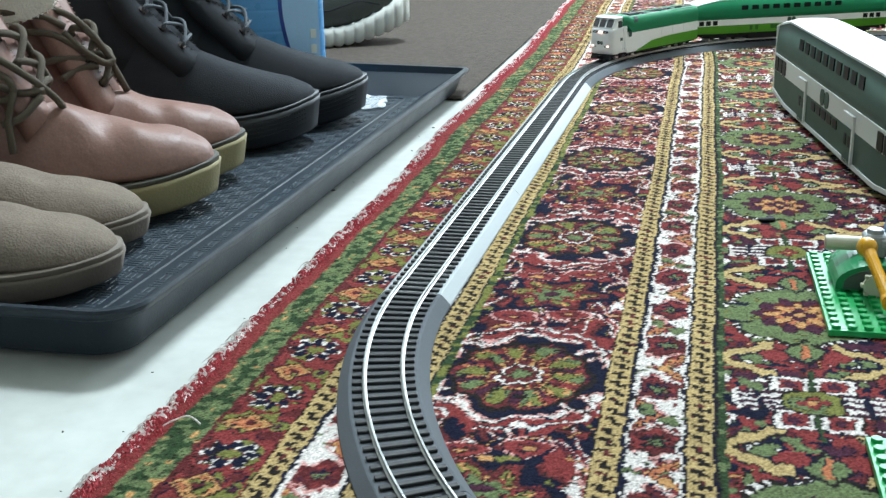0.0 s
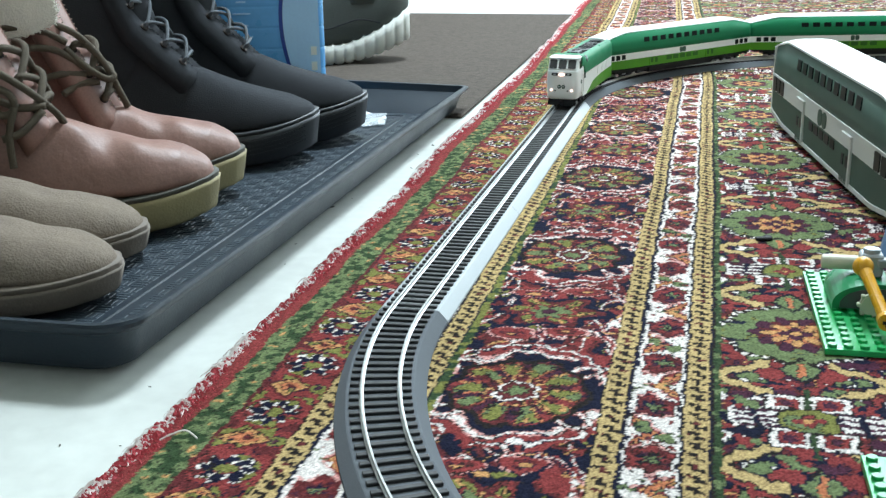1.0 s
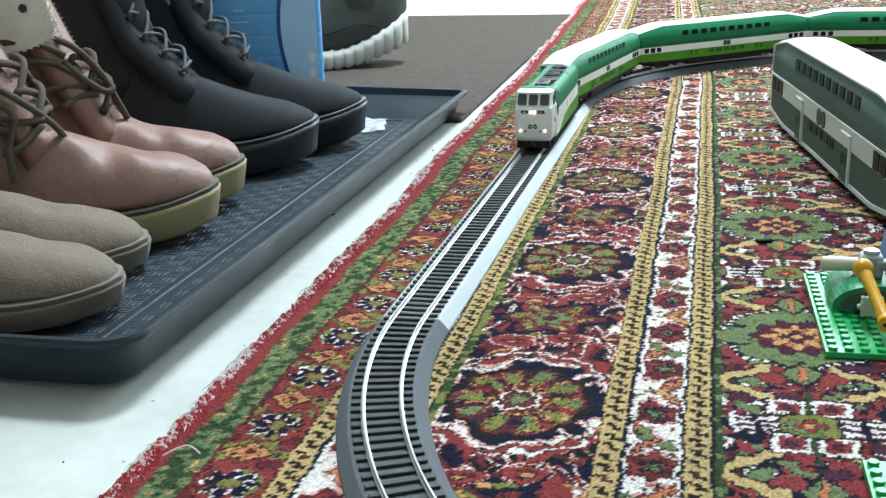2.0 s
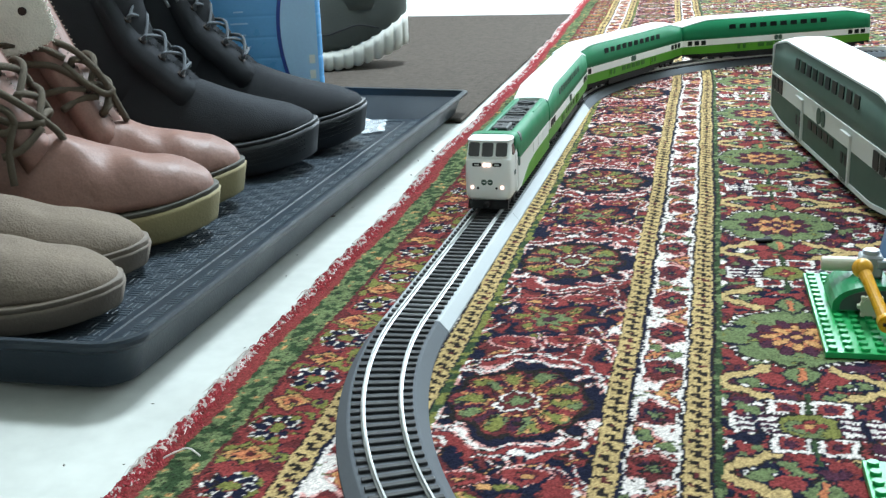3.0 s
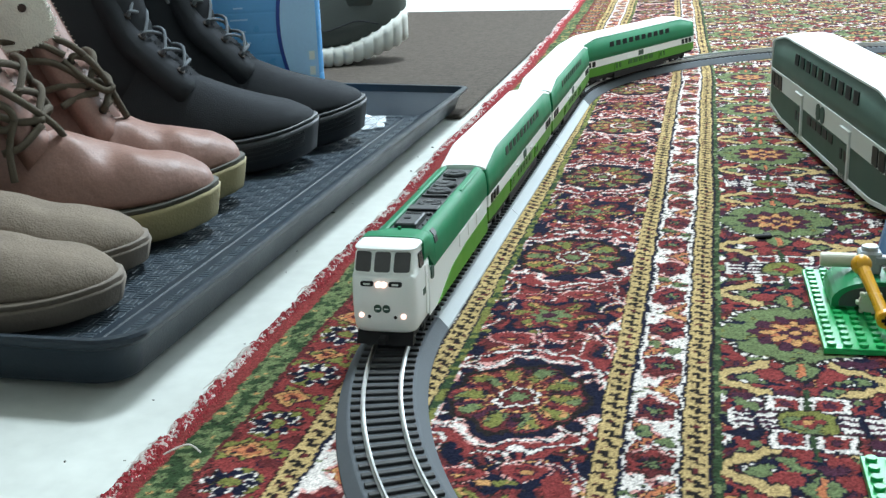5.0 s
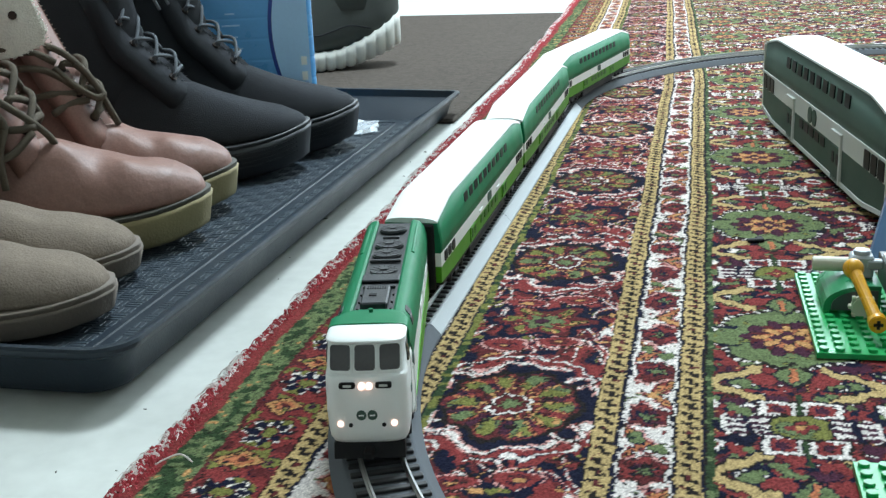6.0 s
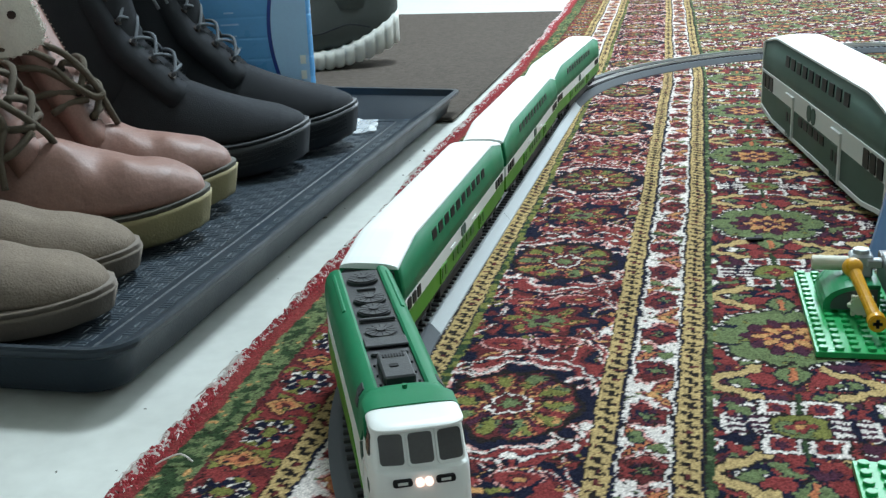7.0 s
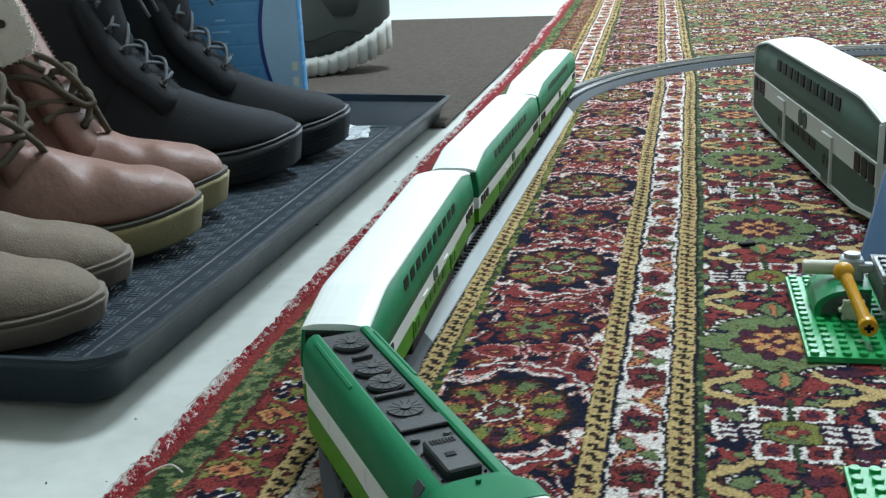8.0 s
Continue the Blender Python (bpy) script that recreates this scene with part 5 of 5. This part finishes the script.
def jug():
    t = thing("plastic_jug", "blue plastic jug with a pale printed label in the tray", "jug")

    def ring(hx, hy, z, r, n=5):
        out = []
        for sx, sy, a0 in ((1, 1, 0), (-1, 1, 90), (-1, -1, 180), (1, -1, 270)):
            for k in range(n):
                a = radians(a0 + 90 * k / (n - 1))
                out.append((sx * (hx - r) + r * math.cos(a), sy * (hy - r) + r * math.sin(a), z))
        return out

    bm = bmesh.new()
    rows = [(0.062, 0.030, 0.0, 0.008), (0.068, 0.034, 0.004, 0.010), (0.070, 0.035, 0.012, 0.010)]
    for k in range(7):
        z = 0.035 + 0.022 * k
        rows += [(0.070, 0.035, z, 0.010), (0.0697, 0.0347, z + 0.002, 0.010), (0.070, 0.035, z + 0.004, 0.010)]
    rows += [(0.069, 0.034, 0.205, 0.012), (0.055, 0.030, 0.235, 0.014), (0.024, 0.022, 0.255, 0.012), (0.020, 0.020, 0.270, 0.010)]
    loft(bm, [ring(*r) for r in rows])
    body = part("body", bm, M_JUG, t, "ribbed translucent-looking blue body")
    bm = bmesh.new()
    cyl(bm, (0, 0, 0.282), 0.022, 0.026, "z", 24, bevel=0.002)
    part("cap", bm, M_NAVYP, t)

    def sheet(name, edge, y, m):
        bm = bmesh.new()
        pts = edge
        loft(bm, [[(x, y, z) for x, z in pts], [(x, y - 0.0009, z) for x, z in pts]])
        return part(name, bm, m, body)

    def swoop(dx, z):
        return dx + 0.022 * math.cos((z - 0.11) * 17)

    zs = [0.012 + 0.01 * k for k in range(20)]
    sheet("label_band", [(0.062, z) for z in zs] + [(0.057 - swoop(0.012, z), z) for z in zs[::-1]], -0.0350, M_NAVYP)
    sheet("label", [(0.0645, z) for z in zs[2:]] + [(0.061 - swoop(0.012, z), z) for z in zs[:1:-1]], -0.0357, M_PALEP)
    for k in range(6):
        w = 0.010 + 0.014 * ((k * 7) % 5) / 5
        one_panel("print_bar", M_PALEP, body, (-0.015, -0.0352, 0.070 + 0.012 * k), (1, 0, 0), (0, 0, 1), w, 0.0016, thick=0.0006)
    for k in range(4):
        one_panel("label_bar", M_WHITE, body, (0.058, -0.0368, 0.030 + 0.016 * k), (1, 0, 0), (0, 0, 1), 0.006, 0.009, thick=0.0005)
    t.matrix_world = pose(-0.4690, 1.150, TRAY_Z + 0.0015, 0, 0, 21)
    return t


jug()

# ---------------------------------------------------------------- construction toy
M_BGREEN = mat("bright_green_brick", (0.010, 0.32, 0.085), 0.3, 0, 0.05, 60, 0.02, 900)
M_DGREEN = mat("dark_green_brick", (0.012, 0.20, 0.075), 0.3, 0, 0.05, 60, 0.02, 900)
M_YELLOW = mat("yellow_brick", (0.62, 0.30, 0.008), 0.28, 0, 0.05, 60, 0.02, 900)
M_CREAMB = mat("cream_brick", (0.56, 0.54, 0.42), 0.35, 0, 0.05, 60, 0.02, 900)
M_GREYB = mat("dark_grey_brick", (0.060, 0.064, 0.068), 0.35, 0, 0.08, 60, 0.02, 900)
M_LGREYB = mat("light_grey_brick", (0.33, 0.36, 0.38), 0.3, 0, 0.05, 60, 0.02, 900)
M_BLUEB = mat("blue_window_brick", (0.085, 0.155, 0.27), 0.12, 0, 0.08, 60, 0.0, 900)
STUD = []


def stud_at(parent, x, y, z, m):
    if not STUD:
        bm = bmesh.new()
        cyl(bm, (0, 0, 0.0009), 0.0024, 0.0018, "z", 14, bevel=0.0002)
        STUD.append(part("stud", bm, m, parent).data)
        o = parent.children[-1]
    else:
        o = new("stud", STUD[0])
        o.parent = parent
    o.matrix_basis = pose(x, y, z)
    o.material_slots[0].link = "OBJECT"
    o.material_slots[0].material = m
    return o


def base_plate(nx, ny, x, y, turn):
    t = thing("building_plate", "bright green toy building plate with studs on the rug", "toy brick", "toy building plates")
    bm = bmesh.new()
    box(bm, (nx * 0.004, ny * 0.004, 0.0016), (nx * 0.008 - 0.0002, ny * 0.008 - 0.0002, 0.0032), 0.0002)
    p = part("plate", bm, M_BGREEN, t)
    for i in range(nx):
        for j in range(ny):
            stud_at(p, 0.004 + 0.008 * i, 0.004 + 0.008 * j, 0.0032, M_BGREEN)
    t.matrix_world = pose(x, y, 0.0006, 0, 0, turn)
    return t


base_plate(8, 16, 0.0690, 0.5650, 0.9)
base_plate(8, 12, 0.0735, 0.3520, 0.4)


def curved_brick():
    t = thing("curved_brick", "dark green curved toy brick on the green plate", "toy brick")
    prof = [(0.0, 0.0), (0.0, 0.0030)] + [(0.024 - 0.024 * math.cos(radians(a)), 0.0030 + 0.0120 * math.sin(radians(a))) for a in range(10, 91, 10)] + [(0.030, 0.0150), (0.030, 0.0)]
    bm = bmesh.new()
    loft(bm, [[(x, 0, z) for x, z in prof], [(x, 0.040, z) for x, z in prof]])
    part("shell", bm, M_DGREEN, t)
    # The shell is solid; this dark sheet paints the shade of its open underside.
    bm = bmesh.new()
    prof2 = [(0.004, 0.0008), (0.004, 0.0030)] + [(0.024 - 0.020 * math.cos(radians(a)), 0.0030 + 0.0095 * math.sin(radians(a))) for a in range(10, 91, 10)] + [(0.0285, 0.0125), (0.0285, 0.0008)]
    loft(bm, [[(x, -0.0006, z) for x, z in prof2], [(x, 0.001, z) for x, z in prof2]])
    part("hollow", bm, M_GREYB, t, "dark grey sheet standing in for the shaded open underside")
    t.matrix_world = pose(0.0775, 0.6230, 0.0056, 0, 0, 0.9)
    return t


curved_brick()


def toy_digger():
    t = thing("toy_digger", "grey and blue toy brick vehicle with a yellow crank arm", "toy vehicle")
    # body with studs on its hood, behind it a sloping blue window
    bm = bmesh.new()
    box(bm, (0.132, 0.625, 0.0250), (0.046, 0.052, 0.0150), 0.0004)
    box(bm, (0.136, 0.625, 0.0125), (0.036, 0.060, 0.0110), 0.0004)
    body = part("body", bm, M_GREYB, t)
    bm = bmesh.new()
    box(bm, (0.132, 0.620, 0.0341), (0.046, 0.034, 0.0032), 0.0003)
    hood = part("hood_plate", bm, M_LGREYB, body)
    for i in range(5):
        for j in range(4):
            stud_at(hood, 0.1130 + 0.008 * i, 0.6080 + 0.008 * j, 0.0357, M_GREYB)
    bm = bmesh.new()
    loft(bm, [[(0.1105, 0.702, 0.012), (0.160, 0.702, 0.012), (0.160, 0.696, 0.012), (0.1105, 0.696, 0.012)], [(0.1310, 0.752, 0.062), (0.180, 0.752, 0.062), (0.180, 0.746, 0.062), (0.1310, 0.746, 0.062)]])
    part("window", bm, M_BLUEB, t, "sloping blue window panel")
    bm = bmesh.new()
    box(bm, (0.150, 0.672, 0.0200), (0.050, 0.038, 0.0280), 0.0006)
    part("cab", bm, M_GREYB, t)
    bm = bmesh.new()
    cyl(bm, (0.128, 0.660, 0.0120), 0.0118, 0.012, "x", 28, bevel=0.0015)
    cyl(bm, (0.128, 0.596, 0.0120), 0.0090, 0.012, "x", 28, bevel=0.0015)
    part("wheel", bm, M_RUBBER, t)
    # connector, axle, crank arm and bush
    bm = bmesh.new()
    cyl(bm, (0.0835, 0.650, 0.0245), 0.0042, 0.0210, "x", 20, bevel=0.0005)
    cyl(bm, (0.0775, 0.650, 0.0245), 0.0045, 0.0014, "x", 20)
    part("axle", bm, M_CREAMB, t, "cream axle")
    bm = bmesh.new()
    box(bm, (0.0985, 0.642, 0.0270), (0.0125, 0.012, 0.0130), 0.0012)
    cyl(bm, (0.0985, 0.642, 0.0345), 0.0046, 0.0030, "z", 20, bevel=0.0004)
    box(bm, (0.1080, 0.638, 0.0290), (0.0140, 0.006, 0.0050), 0.0008)
    part("connector", bm, M_LGREYB, t, "light grey connector block")
    a, b = Vector((0.0915, 0.6200, 0.0318)), Vector((0.1005, 0.5850, 0.0140))
    bm = bmesh.new()
    o = bmesh.ops.create_uvsphere(bm, u_segments=24, v_segments=16, radius=0.0056)
    bmesh.ops.translate(bm, vec=a, verts=o["verts"])
    d = (b - a).normalized()
    u = d.cross(Vector((1, 0, 0))).normalized()
    v = d.cross(u)
    rings = []
    for k in range(9):
        q = k / 8
        r = 0.0038 - 0.0006 * math.sin(q * math.pi)
        rings.append([a.lerp(b, q) + (u * math.cos(i * math.tau / 14) + v * math.sin(i * math.tau / 14)) * r for i in range(14)])
    loft(bm, rings)
    cyl(bm, b, 0.0048, 0.0078, "y", 22, bevel=0.0006)
    arm = part("crank_arm", bm, M_YELLOW, t, "yellow crank arm with a ball end", smooth=False)
    # Black cross laid on the solid end: the hole's darkness as colour.
    bm = bmesh.new()
    box(bm, (b.x, b.y - 0.0040, b.z), (0.0048, 0.0008, 0.0017))
    box(bm, (b.x, b.y - 0.0040, b.z), (0.0017, 0.0008, 0.0048))
    part("axle_hole", bm, M_UNDER, arm)
    bm = bmesh.new()
    cyl(bm, (0.0975, 0.618, 0.0105), 0.0064, 0.0040, "y", 24, bevel=0.0008)
    for k in range(8):
        an = k * math.tau / 8
        box(bm, (0.0975 + 0.0066 * math.cos(an), 0.618, 0.0105 + 0.0066 * math.sin(an)), (0.0022, 0.0036, 0.0022), 0.0004)
    cyl(bm, (0.0975, 0.625, 0.0105), 0.0030, 0.012, "y", 16)
    part("gear", bm, M_CREAMB, t, "cream toothed gear")
    return t


toy_digger()

# ---------------------------------------------------------------- fringe, crumbs, thread
M_TUFT_R = mat("red_wool", (0.40, 0.050, 0.062), 0.95, 0, 0.3, 300, 0.3, 900)
M_TUFT_W = mat("white_wool", (0.78, 0.70, 0.67), 0.95, 0, 0.2, 300, 0.3, 900)


def fringe(name, label, m, n, reach, wide, seed, back):
    """Loose wool ends along the rug's edge, each a thin bent blade."""
    rnd = random.Random(seed)
    vs, fs = [], []
    clump = [rnd.random() for _ in range(400)]
    for _ in range(n):
        y = 0.26 + (rnd.random() ** 1.5) * 2.6
        dens = clump[int(y * 75) % 400]
        if rnd.random() > 0.25 + 0.75 * dens:
            continue
        x = -0.2340 + float(rug_bend(np.array(y))) - 0.008 * min(1, max(0, (y - 0.65) / 0.5)) + 0.0016 * math.sin(y * 17) + back * rnd.random()
        ln = reach * (0.35 + rnd.random()) * (0.6 + 0.7 * dens)
        a = radians(180 + rnd.gauss(0, 38))
        z0 = -0.0015 - 0.002 * rnd.random()
        w = wide * (0.6 + 0.8 * rnd.random())
        if y > 1.3:
            w *= 1.6
        dx, dy = math.cos(a), math.sin(a)
        bend = rnd.gauss(0, 0.4)
        i0 = len(vs)
        for k in range(4):
            q = k / 3
            cx, cy = x + dx * ln * q - dy * bend * ln * q * q, y + dy * ln * q + dx * bend * ln * q * q
            cz = max(FLOOR_Z + 0.0006, z0 + 0.0024 * math.sin(q * 2.4) - 0.0055 * q * q)
            ww = w * (1 - 0.6 * q)
            vs += [(cx - dy * ww, cy + dx * ww, cz), (cx + dy * ww, cy - dx * ww, cz), (cx, cy, cz + ww * 1.3)]
        for k in range(3):
            b = i0 + 3 * k
            for s in range(3):
                fs.append((b + s, b + (s + 1) % 3, b + 3 + (s + 1) % 3, b + 3 + s))
        fs.append((i0 + 9, i0 + 10, i0 + 11))
    me = bpy.data.meshes.new(name)
    me.from_pydata(vs, [], fs)
    me.materials.append(m)
    return tagged(new(name, me), label, "fringe", kind="stuff")


fringe("rug_selvedge", "shaggy red wool along the edge of the rug", M_TUFT_R, 15000, 0.0042, 0.00085, 3, 0.012)
fringe("rug_fringe", "short frayed white threads along the edge of the rug", M_TUFT_W, 9000, 0.0060, 0.00060, 5, 0.006)

bm = bmesh.new()
tube(bm, [(-0.208, 0.4120, 0.0016), (-0.214, 0.4135, 0.0042), (-0.220, 0.4105, 0.0030), (-0.224, 0.4080, 0.0012)], 0.0004, 6)
tagged(part("loose_thread", bm, M_TUFT_W), "short loose white thread lying on the rug", "thread")
rnd = random.Random(11)
bm = bmesh.new()
for k in range(18):
    r = 0.0004 + 0.0011 * rnd.random() ** 3
    o = bmesh.ops.create_icosphere(bm, subdivisions=1, radius=r)
    bmesh.ops.transform(bm, matrix=Matrix.Translation((-0.236 - 0.05 * rnd.random(), 0.34 + 0.75 * rnd.random(), FLOOR_Z + r * 0.4)) @ pose(0, 0, 0, 0, 0, 360 * rnd.random()) @ Matrix.Diagonal((1.8, 0.8, 0.5, 1)), verts=o["verts"])
tagged(part("floor_crumbs", bm, M_WELT), "scattered dark crumbs on the white floor", "crumbs", kind="stuff")

bm = bmesh.new()
box(bm, (0, 0, 0.0012), (0.0120, 0.0045, 0.0022), 0.0008)
box(bm, (0.004, 0.004, 0.0010), (0.0050, 0.0060, 0.0018), 0.0006)
o = tagged(part("plastic_bit", bm, M_UNDER), "small broken black plastic bit on the rug", "plastic bit")
o.matrix_world = pose(0.0470, 0.7680, 0.0006, 0, 0, 14)

M_FILM = mat("clear_film", (0.80, 0.84, 0.86), 0.2, 0, 0.05, 90, 0.3, 500)
M_FILM.node_tree.nodes["Principled BSDF"].inputs["Alpha"].default_value = 0.38
rnd = random.Random(23)
bm = bmesh.new()
n = 9
grid = [[bm.verts.new((0.005 * i + 0.002 * rnd.random(), 0.0065 * j + 0.002 * rnd.random(), 0.0012 + 0.0055 * rnd.random() ** 2)) for j in range(n)] for i in range(n)]
for i in range(n - 1):
    for j in range(n - 1):
        if rnd.random() > 0.08:
            bm.faces.new((grid[i][j], grid[i + 1][j], grid[i + 1][j + 1], grid[i][j + 1]))
o = tagged(part("plastic_film", bm, M_FILM), "crumpled scrap of clear plastic film in the tray", "plastic scrap")
o.matrix_world = pose(-0.385, 1.118, TRAY_Z + 0.0006, 0, 0, 14) @ Matrix.Diagonal((1.5, 1.4, 0.8, 1))
md = o.modifiers.new("thick", "SOLIDIFY")
md.thickness = 0.0003

motions()
